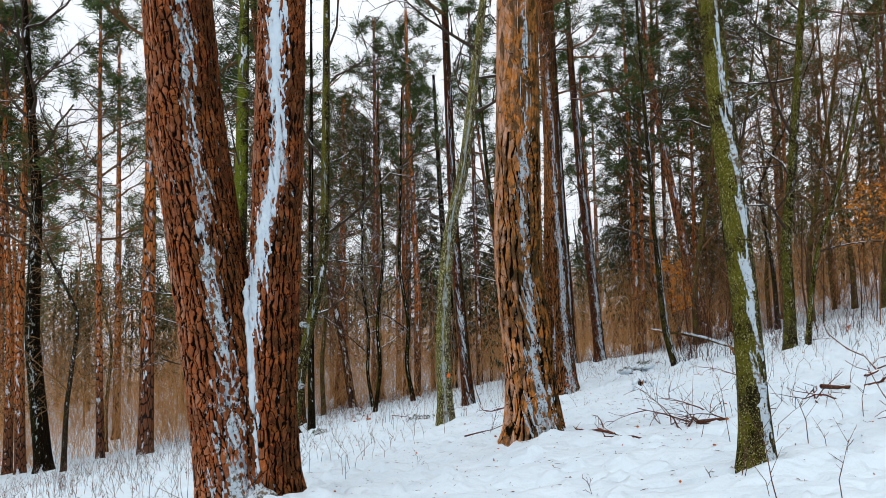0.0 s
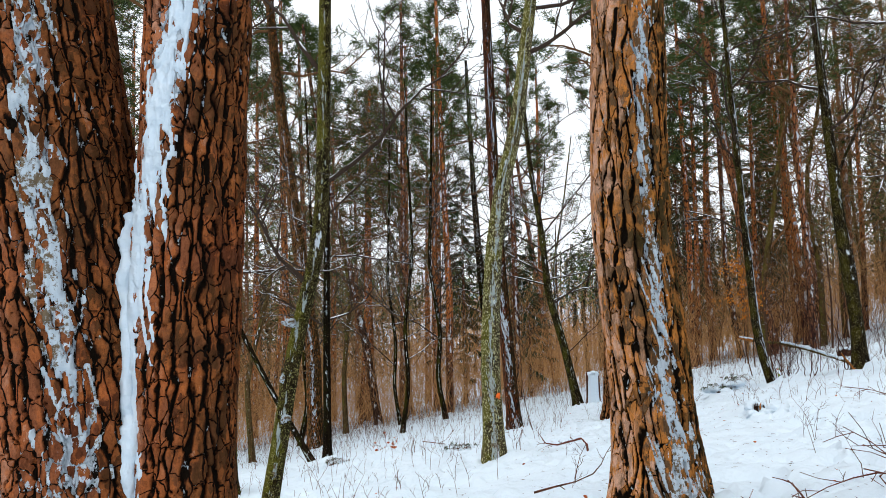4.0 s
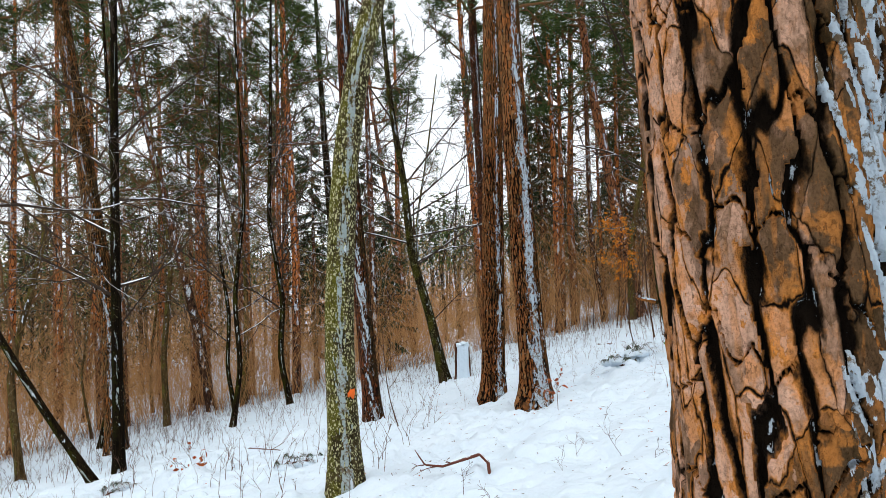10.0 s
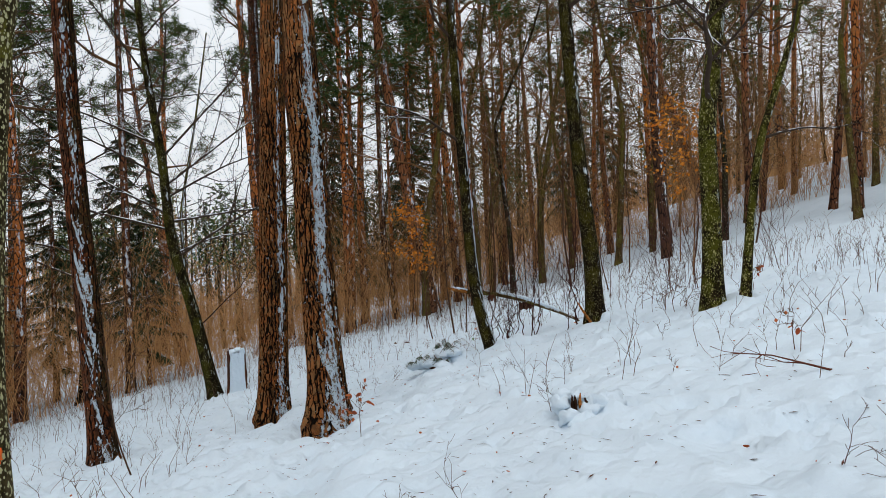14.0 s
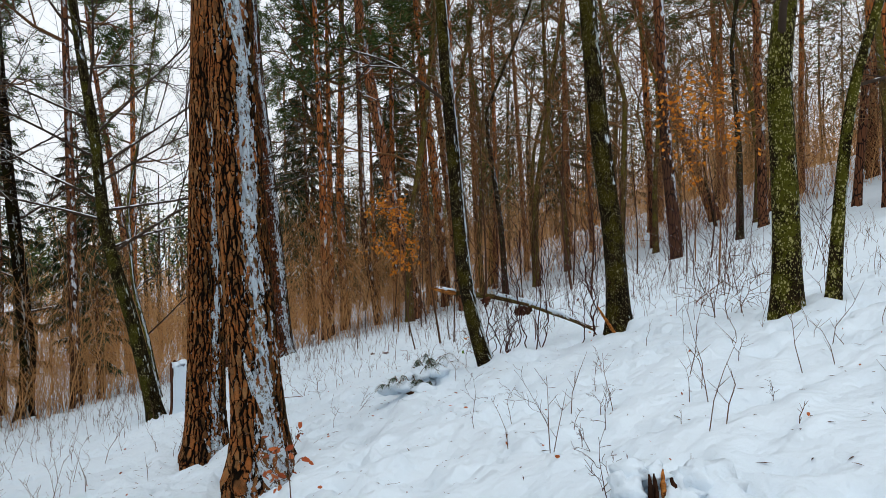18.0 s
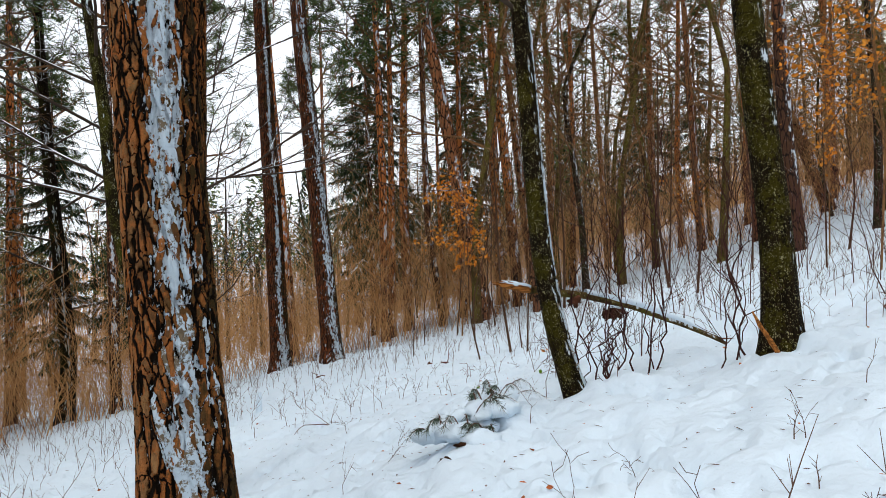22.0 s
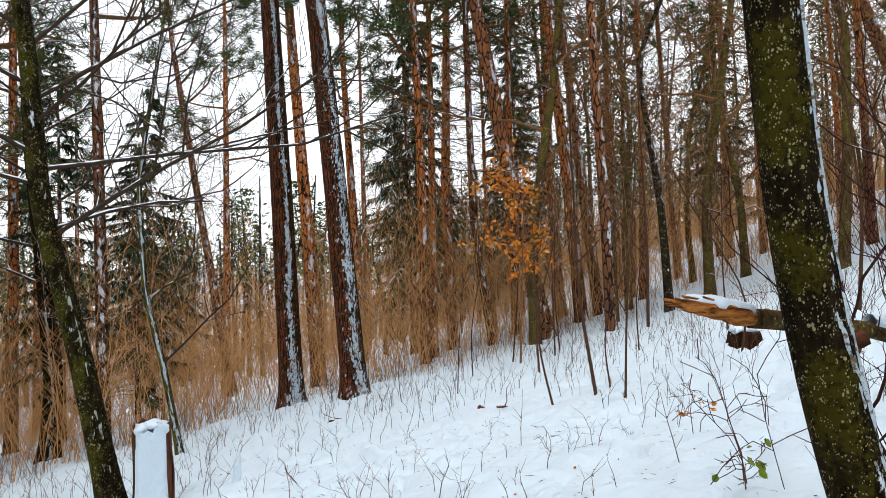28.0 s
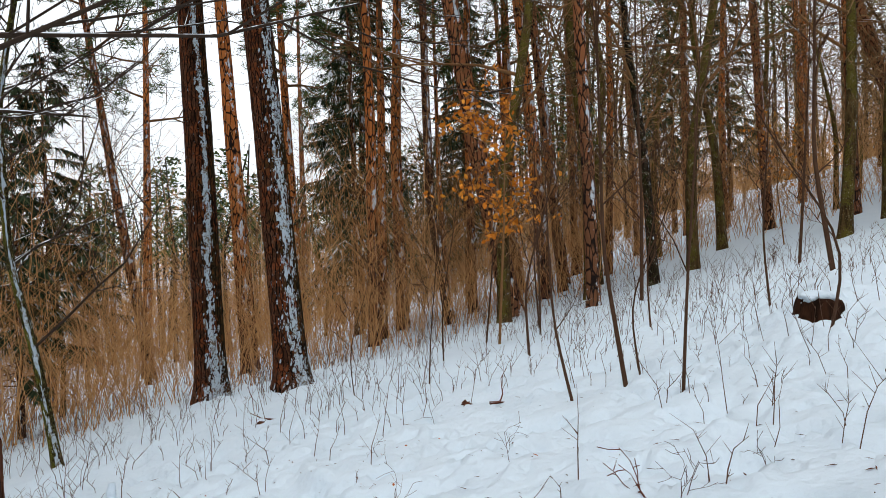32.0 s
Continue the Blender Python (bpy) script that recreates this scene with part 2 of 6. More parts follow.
def moss_bark_material(name, base, moss, lichen, spots=0.5, amount=0.12, moss_bias=0.52, scale=24):
    k = Nodes(name, 0.9)
    fine, broad, grain = k.noise(42, 4), k.noise(2.6, 5), k.noise(17, 5, k.scaled(1, 1, 0.16), 0.7)
    colour = k.mix(k.ramp(grain, 0.38, 0.62), base, tuple(0.3 * c for c in base))
    green = k.math("ADD", broad, k.math("MULTIPLY", k.facing((-0.8, -0.5, 0.1)), 0.14))
    green = k.math("ADD", green, k.math("MULTIPLY", k.math("SUBTRACT", fine, 0.5), 0.5))
    colour = k.mix(k.ramp(green, moss_bias, moss_bias + 0.14), colour, moss)
    colour = k.mix(k.math("MULTIPLY", k.ramp(k.noise(30, 3), 0.52, 0.66), 0.6), colour, tuple(0.3 * c for c in base))
    jitter = k.math("MULTIPLY", k.math("SUBTRACT", fine, 0.5), 0.75)
    for s, lo in ((scale, 0.66), (scale * 2.2, 0.6)):
        d = k.math("ADD", k.cells(s, k.scaled(1, 1, 0.65)), jitter)
        blot = k.math("MULTIPLY", k.ramp(d, 0.25, 0.33, 1, 0), k.ramp(k.noise(0.22 * s, 3), lo - 0.24 * spots, lo + 0.06 - 0.24 * spots))
        colour = k.mix(blot, colour, lichen)
    k.bump(k.math("ADD", k.math("MULTIPLY", grain, 1.8), fine), 0.9, 0.014)
    return k.done(wind_snow(k, amount, colour, 9.0))


def twig_material(name, dark, light, snow=0.28):
    k = Nodes(name, 0.85)
    colour = k.mix(k.noise(7, 4), dark, light)
    if snow:
        colour = k.mix(k.ramp(k.math("ADD", k.facing((0.1, -0.35, 0.93)), k.math("MULTIPLY", k.math("SUBTRACT", k.noise(3, 3), 0.5), 1.6)), 1.1 - snow, 1.25 - snow), colour, SNOW)
    return k.done(colour)


def leaf_material(name, a, b, snow=0.0, rough=0.7):
    k = Nodes(name, rough)
    colour = k.mix(k.ramp(k.island(), 0.0, 1.0), a, b)
    colour = k.mix(k.math("MULTIPLY", k.noise(0.9, 2), 0.5), colour, tuple(0.5 * c for c in a))
    if snow:
        colour = k.mix(k.ramp(k.math("ADD", k.noise(1.6, 3), k.math("MULTIPLY", k.island(), 0.25)), 0.86 - snow, 0.9 - snow), colour, SNOW)
    k.out.inputs["Subsurface Weight"].default_value = 0.0
    return k.done(colour)


def wood_material(name, a, b, rough=0.8, along=(1, 1, 0.12), fine=16):
    k = Nodes(name, rough)
    grain = k.noise(fine, 5, k.scaled(*along))
    k.bump(grain, 0.7, 0.015)
    return k.done(k.mix(k.ramp(grain, 0.3, 0.7), a, b))


M_SNOW = snow_material("snow", 0.5)
M_CRUST = snow_material("wind_packed_snow", 0.8, 0.7, True)
M_PACKED = snow_material("packed_snow", 0.8, 0.92)
M_FROST = snow_material("frosted_lichen", 0.8, 0.5, True, 0.86)
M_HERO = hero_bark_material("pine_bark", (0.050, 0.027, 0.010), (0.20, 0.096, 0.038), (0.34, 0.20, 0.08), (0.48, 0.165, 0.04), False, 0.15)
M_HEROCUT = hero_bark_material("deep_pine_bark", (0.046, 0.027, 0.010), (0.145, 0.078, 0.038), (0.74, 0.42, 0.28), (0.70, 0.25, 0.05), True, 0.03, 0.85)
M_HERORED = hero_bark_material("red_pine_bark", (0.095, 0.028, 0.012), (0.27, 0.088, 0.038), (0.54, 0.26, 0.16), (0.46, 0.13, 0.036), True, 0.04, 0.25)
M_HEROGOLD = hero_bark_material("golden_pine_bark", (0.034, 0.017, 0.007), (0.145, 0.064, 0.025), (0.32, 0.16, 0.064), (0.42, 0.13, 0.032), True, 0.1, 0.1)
M_HAZE = leaf_material("fine_dead_twigs", (0.19, 0.105, 0.045), (0.38, 0.225, 0.10))
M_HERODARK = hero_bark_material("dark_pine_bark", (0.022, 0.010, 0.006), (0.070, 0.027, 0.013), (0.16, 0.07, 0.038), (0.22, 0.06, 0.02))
M_PINE = pine_bark_material()
M_PINK = pine_bark_material("pine_bark_pink", (0.19, 0.08, 0.036), (0.36, 0.13, 0.048), 0.12, 3.0)
M_DARKPINE = pine_bark_material("pine_bark_dark", (0.05, 0.024, 0.013), (0.17, 0.064, 0.026), 0.16, 4.0)
M_MOSS = moss_bark_material("mossy_bark", (0.018, 0.011, 0.005), (0.034, 0.031, 0.004), (0.14, 0.12, 0.05), 0.1, 0.0, 0.56)
M_DARK = moss_bark_material("dark_bark", (0.013, 0.008, 0.004), (0.014, 0.013, 0.0025), (0.15, 0.13, 0.07), 0.12, 0.0, 0.57)
M_DEEPMOSS = moss_bark_material("dark_mossy_bark", (0.022, 0.015, 0.006), (0.046, 0.042, 0.006), (0.22, 0.20, 0.09), 0.45, 0.0, 0.56, 30)
M_LICHEN = moss_bark_material("lichen_bark", (0.07, 0.052, 0.022), (0.10, 0.092, 0.014), (0.46, 0.43, 0.24), 1.5, 0.0, 0.54, 27)
M_GREY = moss_bark_material("grey_bark", (0.04, 0.026, 0.016), (0.032, 0.030, 0.008), (0.28, 0.27, 0.2), 0.35, 0.04, 0.6)
M_TWIG = twig_material("snow_dusted_twigs", (0.030, 0.021, 0.016), (0.075, 0.05, 0.036))
M_BROWN = twig_material("brown_twigs", (0.12, 0.06, 0.026), (0.32, 0.16, 0.065), 0.12)
M_WEED = twig_material("weed_stems", (0.07, 0.04, 0.03), (0.17, 0.09, 0.06), 0.15)
M_RED = twig_material("reddish_twigs", (0.05, 0.022, 0.02), (0.11, 0.045, 0.035), 0.2)
M_MOSSY = moss_bark_material("green_mossy_bark", (0.032, 0.022, 0.009), (0.085, 0.078, 0.010), (0.26, 0.24, 0.09), 0.8, 0.0, 0.53, 62)
M_SAP = twig_material("dark_sapling_bark", (0.045, 0.024, 0.016), (0.12, 0.062, 0.036), 0.15)
M_DEAD = twig_material("dead_pine_twigs", (0.08, 0.042, 0.020), (0.22, 0.11, 0.047), 0.1)
M_OLIVE = moss_bark_material("olive_bark", (0.12, 0.072, 0.028), (0.11, 0.09, 0.018), (0.26, 0.23, 0.13), 0.35, 0.0, 0.56)
M_SPOTTED = moss_bark_material("spotted_dark_bark", (0.018, 0.011, 0.005), (0.040, 0.032, 0.004), (0.26, 0.23, 0.12), 0.45, 0.0, 0.56, 55)
M_GREENMOSS = moss_bark_material("bright_mossy_bark", (0.03, 0.022, 0.009), (0.105, 0.12, 0.012), (0.26, 0.26, 0.08), 0.3, 0.0, 0.44)
M_BLOTCH = moss_bark_material("blotched_mossy_bark", (0.022, 0.014, 0.006), (0.062, 0.060, 0.007), (0.30, 0.27, 0.11), 0.8, 0.0, 0.54, 26)
M_STEM = twig_material("wet_shrub_stems", (0.022, 0.010, 0.009), (0.075, 0.028, 0.024), 0.08)
M_BRUSH = leaf_material("brown_thicket", (0.50, 0.235, 0.085), (0.76, 0.43, 0.19))
M_NEEDLE = leaf_material("pine_needles", (0.020, 0.040, 0.011), (0.15, 0.20, 0.06), 0.06)
M_SPRUCE = leaf_material("spruce_needles", (0.012, 0.022, 0.010), (0.10, 0.13, 0.065), 0.1)
M_ORANGE = leaf_material("withered_beech_leaves", (0.58, 0.17, 0.018), (0.84, 0.33, 0.045))
M_REDLEAF = leaf_material("red_oak_leaves", (0.35, 0.075, 0.03), (0.5, 0.15, 0.05))
M_GREEN = leaf_material("bramble_leaves", (0.12, 0.22, 0.02), (0.24, 0.33, 0.04))
M_SPLIT = wood_material("splintered_wood", (0.055, 0.017, 0.006), (0.56, 0.21, 0.05), 0.8, (0.1, 1, 1), 60)
M_ROT = wood_material("rotten_wood", (0.035, 0.018, 0.012), (0.15, 0.055, 0.03))
M_WEATHERED = wood_material("weathered_wood", (0.13, 0.09, 0.06), (0.26, 0.18, 0.12))
M_STUMP = wood_material("stump_wood", (0.009, 0.005, 0.003), (0.050, 0.020, 0.010))
M_MARK = Nodes("orange_marking_paint", 0.6).done((0.85, 0.16, 0.03))


# ---- mesh helpers ----
TABLE = np.random.RandomState(5).rand(256, 256)


def step(a, b, x):
    k = np.clip((x - a) / (b - a), 0, 1)
    return k * k * (3 - 2 * k)


def vnoise(x, y):
    """Smooth value noise of one unit's grain, 0 to 1."""
    x, y = np.asarray(x, float), np.asarray(y, float)
    i, j = np.floor(x).astype(int), np.floor(y).astype(int)
    u, v = x - i, y - j
    u, v = u * u * (3 - 2 * u), v * v * (3 - 2 * v)
    g = lambda a, b: TABLE[(i + a) % 256, (j + b) % 256]
    return (g(0, 0) * (1 - u) + g(1, 0) * u) * (1 - v) + (g(0, 1) * (1 - u) + g(1, 1) * u) * v


def fbm(x, y, octaves=3):
    return sum(vnoise(x * 2 ** k + 17 * k, y * 2 ** k + 31 * k) / 2 ** k for k in range(octaves)) / (2 - 0.5 ** (octaves - 1))


class Geo:
    """Collects vertices and polygons for one mesh."""

    def __init__(self):
        self.v, self.f, self.m, self.n, self.slot = [], [], [], 0, 0

    def add(self, verts, faces):
        verts, faces = np.asarray(verts, float).reshape(-1, 3), np.asarray(faces, int)
        self.v.append(verts), self.f.append(faces + self.n), self.m.append(self.slot)
        self.n += len(verts)
        return self

    def tube(self, pts, radii, sides=5, cap=True):
        """A round limb along pts."""
        pts, radii = np.asarray(pts, float), np.asarray(radii, float)
        d = np.gradient(pts, axis=0)
        d /= np.linalg.norm(d, axis=1)[:, None] + 1e-9
        ref = np.array((0.31, 0.95, 0.05)) if abs(d[:, 2]).mean() > 0.6 else np.array((0.05, 0.1, 1.0))
        a = np.cross(d, ref)
        a /= np.linalg.norm(a, axis=1)[:, None] + 1e-9
        b = np.cross(d, a)
        w = np.arange(sides) * 2 * np.pi / sides
        ring = pts[:, None] + radii[:, None, None] * (np.cos(w)[None, :, None] * a[:, None] + np.sin(w)[None, :, None] * b[:, None])
        k = len(pts)
        i, j = np.meshgrid(np.arange(k - 1), np.arange(sides), indexing="ij")
        q = np.stack((i * sides + j, i * sides + (j + 1) % sides, (i + 1) * sides + (j + 1) % sides, (i + 1) * sides + j), -1).reshape(-1, 4)
        self.start = self.n
        self.add(ring.reshape(-1, 3), q[:, ::-1])
        if cap and sides > 3:
            n = self.n - k * sides
            self.f.append(np.array([[n + (k - 1) * sides, n + (k - 1) * sides + s, n + (k - 1) * sides + s - 1] for s in range(2, sides)]))
            self.m.append(self.slot)
        return self

    def arrays(self):
        return np.concatenate(self.v), self.f

    def mesh(self, name, smooth=True, **attrs):
        me = bpy.data.meshes.new(name)
        v = np.concatenate(self.v)
        tot = np.concatenate([np.full(len(f), f.shape[1]) for f in self.f if len(f)])
        loops = np.concatenate([f.ravel() for f in self.f if len(f)])
        me.vertices.add(len(v)), me.loops.add(len(loops)), me.polygons.add(len(tot))
        me.vertices.foreach_set("co", v.ravel())
        me.loops.foreach_set("vertex_index", loops)
        me.polygons.foreach_set("loop_start", np.concatenate(([0], np.cumsum(tot)[:-1])))
        me.polygons.foreach_set("loop_total", tot)
        me.polygons.foreach_set("use_smooth", np.full(len(tot), smooth))
        me.polygons.foreach_set("material_index", np.concatenate([np.full(len(f), m) for f, m in zip(self.f, self.m) if len(f)]))
        for key, values in attrs.items():
            me.attributes.new(key, "FLOAT", "POINT").data.foreach_set("value", np.asarray(values, float))
        me.update(calc_edges=True)
        return me


def part(name, geo, material, parent=None, label="", smooth=True, **attrs):
    """Links geo (a Geo or a mesh) as one mesh object, under parent if given."""
    me = geo.mesh(name, smooth, **attrs) if isinstance(geo, Geo) else geo
    if not me.materials:
        for m in material if isinstance(material, tuple) else (material,):
            me.materials.append(m)
    ob = new(name, me)
    ob.parent = parent
    return tagged(ob, label)


def thing(name, x, y, z, label, category, group="", kind=""):
    ob = new(name)
    ob.location = (x, y, z)
    return tagged(ob, label, category, group, kind)


# ---- the hillside ----
BUMPS = [(-0.3, 1.2, 1.4, -0.45), (6.6, 31.5, 2.5, 0.25), (3.5, 26.8, 2.0, -0.18), (3.3, 20.9, 1.5, -0.24), (3.2, 18.0, 1.0, -0.06), (19, 27, 3, 0.1),
         (8.4, 16, 1.8, 0.12), (9, 25.3, 2.0, -0.17), (1.04, 8.5, 1.2, 0.05), (3.9, 31.6, 1.0, -0.2), (-1.85, 6.3, 1.2, 0.22)]


def gz(x, y):
    """The height of the snow: a slope that rises to +x and falls to +y, and runs out into a valley."""
    x, y = np.asarray(x, float), np.asarray(y, float)
    z = 0.268 + 0.1584 * x - 0.1366 * y
    z = np.where(z < -7, -7 - 4 * (1 - np.exp((z + 7) / 4)), z)
    z = np.where(z > 6, 6 + 8 * (1 - np.exp(-(z - 6) / 8)), z)
    z = z + 0.0022 * np.clip(x - 9, 0, 40) ** 2
    for bx, by, s, a in BUMPS:
        z = z + a * np.exp(-((x - bx) ** 2 + (y - by) ** 2) / (2 * s * s))
    far = np.hypot(x, y - 12)
    return z + np.clip(far - 90, 0, 260) * 0.05


def g(x, y):
    return float(gz(x, y))


def lines(a, b, step, reach):
    """Grid lines: even between a and b, then wider and wider."""
    mid, out, s = np.arange(a, b, step), [], step
    d = 0.0
    while d < reach:
        s = min(s * 1.13, 30)
        d += s
        out.append(d)
    return np.concatenate((a - np.array(out[::-1]), mid, mid[-1] + np.array(out)))


# mounds of snow against the trunks: x, y, radius, height
MOUNDS = [(11.42, 25.0, 0.6, 0.15), (7.0, 19.2, 0.3, 0.1), (1.3, 8.2, 0.42, 0.07), (2.55, 4.85, 0.3, 0.12), (-1.6, 5.75, 0.5, 0.15), (3.72, 17.85, 0.3, 0.1), (2.98, 17.75, 0.34, -0.2), (3.65, 20.75, 0.3, 0.08), (2.98, 20.7, 0.34, -0.16), (6.95, 19.2, 0.3, 0.12),
          (8.4, 18.2, 0.35, 0.12), (7.5, 30.2, 0.6, 0.1), (6.4, 31.6, 0.6, 0.12), (8.6, 15.85, 0.35, 0.1), (4.15, 14.0, 0.3, 0.05), (4.3, 13.75, 0.3, 0.05), (0.25, 14.0, 0.3, 0.08)]
MOUNDS += [(5.35, 18.85, 0.3, 0.16), (5.78, 19.3, 0.3, 0.26), (4.95, 18.35, 0.25, 0.1), (6.1, 19.7, 0.3, 0.13), (-2.2, 17.2, 0.45, 0.2), (-2.7, 17.8, 0.4, 0.15), (12.4, 25.5, 0.5, 0.2), (13.4, 25.9, 0.6, 0.2), (11.6, 25.5, 0.35, 0.2)]


def surface(x, y):
    z = gz(x, y)
    near = np.clip(1.4 - np.hypot(x - 4, y - 14) / 40, 0, 1)
    z = z + near * ((fbm(x * 1.1, y * 1.1) - 0.5) * 0.13 + (fbm(x * 3.6 + 9, y * 3.6, 2) - 0.5) * 0.09)
    dent = vnoise(x * 2.6 + 40, y * 2.6 + 7)
    z = z - near * 0.08 * step(0.7, 0.88, dent) - near * 0.05 * step(0.72, 0.9, vnoise(x * 5.2 + 13, y * 5.2 + 71))
    z = z + near * 0.06 * step(0.76, 0.94, vnoise(x * 3.3 + 90, y * 3.3 + 11))
    # small pits where snow dropped from the branches, and crumbs beside them
    fall = 0.4 + 0.9 * step(0.35, 0.65, vnoise(x * 0.9 + 21, y * 0.9 + 5))
    z = z - near * fall * 0.06 * step(0.68, 0.9, vnoise(x * 8.3 + 31, y * 8.3 + 17)) + near * fall * 0.035 * step(0.72, 0.93, vnoise(x * 9.1 + 3, y * 9.1 + 57))
    for mx, my, r, h in MOUNDS:
        z = z + h * np.exp(-((x - mx) ** 2 + (y - my) ** 2) / (r * r))
    return z


def sz(x, y):
    return float(surface(np.array(x), np.array(y)))


xs, ys = lines(-5.0, 13.0, 0.055, 420), lines(3.0, 28.0, 0.055, 420)
X, Y = np.meshgrid(xs, ys, indexing="ij")
nx, ny = X.shape
i, j = np.meshgrid(np.arange(nx - 1), np.arange(ny - 1), indexing="ij")
quads = np.stack((i * ny + j, (i + 1) * ny + j, (i + 1) * ny + j + 1, i * ny + j + 1), -1).reshape(-1, 4)
ground = part("ground", Geo().add(np.stack((X, Y, surface(X, Y)), -1), quads), M_SNOW)
tagged(ground, "snow-covered forest slope falling away into a valley", "snow", kind="structure")


# ---- trees ----
def heights(fine_to, dz, H):
    low = np.arange(-0.3, fine_to, dz)
    up, h, s = [], fine_to, dz
    while h < H:
        s = min(s * 1.4, 0.8)
        h += s
        up.append(min(h, H))
    return np.concatenate((low, up))


def bend(offs, h):
    """The sideways run of a stem at the heights h, from a few (dx, dy, height), going on straight above the last."""
    o = np.array([(0, 0, 0), *offs], float)
    lean = (o[-1, :2] - o[-2, :2]) / (o[-1, 2] - o[-2, 2])
    hs = np.concatenate(([-1.0], o[:, 2], [o[-1, 2] + 6, o[-1, 2] + 30]))
    run = np.vstack((-o[1, :2] / o[1, 2], o[:, :2], o[-1, :2] + 6 * lean * 0.7, o[-1, :2] + 30 * lean * 0.4))
    fine = np.linspace(-1, hs[-1], 400)
    out = []
    for c in (0, 1):
        line = np.interp(fine, hs, run[:, c])
        w = 17
        pad = np.concatenate((2 * line[0] - line[w:0:-1], line, 2 * line[-1] - line[-2:-w - 2:-1]))
        soft = np.convolve(pad, np.hanning(w) / np.hanning(w).sum(), "same")[w:-w]
        out.append(np.interp(h, fine, soft))
    return np.stack(out, -1)


def plates(th, h, r, cw, ch, rng, wide=0.075):
    """Bark plates round a stem: how far a place lies from the cracks (1 at a crack's lip), and each plate's own tone and lift."""
    nu = max(6, int(round(2 * np.pi * r / cw)))
    wob = fbm(2.2 * np.cos(th) + 1.4 * h, 2.2 * np.sin(th) - 1.1 * h + 50)
    wob2 = fbm(9 * np.cos(th) + 5 * h + 20, 9 * np.sin(th) - 6 * h)
    u = (th / (2 * np.pi)) % 1.0 * nu + 1.3 * (wob - 0.5) + 0.5 * (wob2 - 0.5)
    v = h / ch + 40 + 0.9 * (fbm(5 * np.cos(th) - 2 * h, 5 * np.sin(th) + 4 * h) - 0.5)
    R = rng.rand(4, nu, 512)
    iu, iv = np.floor(u).astype(int), np.floor(v).astype(int)
    f1, f2 = np.full(u.shape, 99.0), np.full(u.shape, 99.0)
    c1, c2 = np.zeros((2, *u.shape)), np.zeros((2, *u.shape))
    tone, lift = np.zeros(u.shape), np.zeros(u.shape)
    for a in (-2, -1, 0, 1, 2):
        for b in (-2, -1, 0, 1, 2):
            ci, cj = (iu + a) % nu, (iv + b) % 512
            c = np.stack((iu + a + 0.22 + 0.56 * R[0][ci, cj], iv + b + R[1][ci, cj]))
            d = np.hypot(u - c[0], v - c[1])
            nearer, second = d < f1, d < f2
            f2, c2 = np.where(nearer, f1, np.where(second, d, f2)), np.where(nearer, c1, np.where(second, c, c2))
            f1, c1 = np.where(nearer, d, f1), np.where(nearer, c, c1)
            tone, lift = np.where(nearer, R[2][ci, cj], tone), np.where(nearer, R[3][ci, cj], lift)
    way = c2 - c1
    span = np.hypot(way[0], way[1]) + 1e-6
    nx, ny = way[0] / span, way[1] / span
    reach = (f2 ** 2 - f1 ** 2) / (2 * span) / np.hypot(nx / cw, ny / ch)
    deep = 0.3 + 1.8 * fbm(1.3 * np.cos(th) + 0.7 * h + 70, 1.3 * np.sin(th) + 0.5 * h)
    return np.clip(reach / (cw * (0.035 + wide * nx ** 2 * deep)), 0, 6), tone, lift


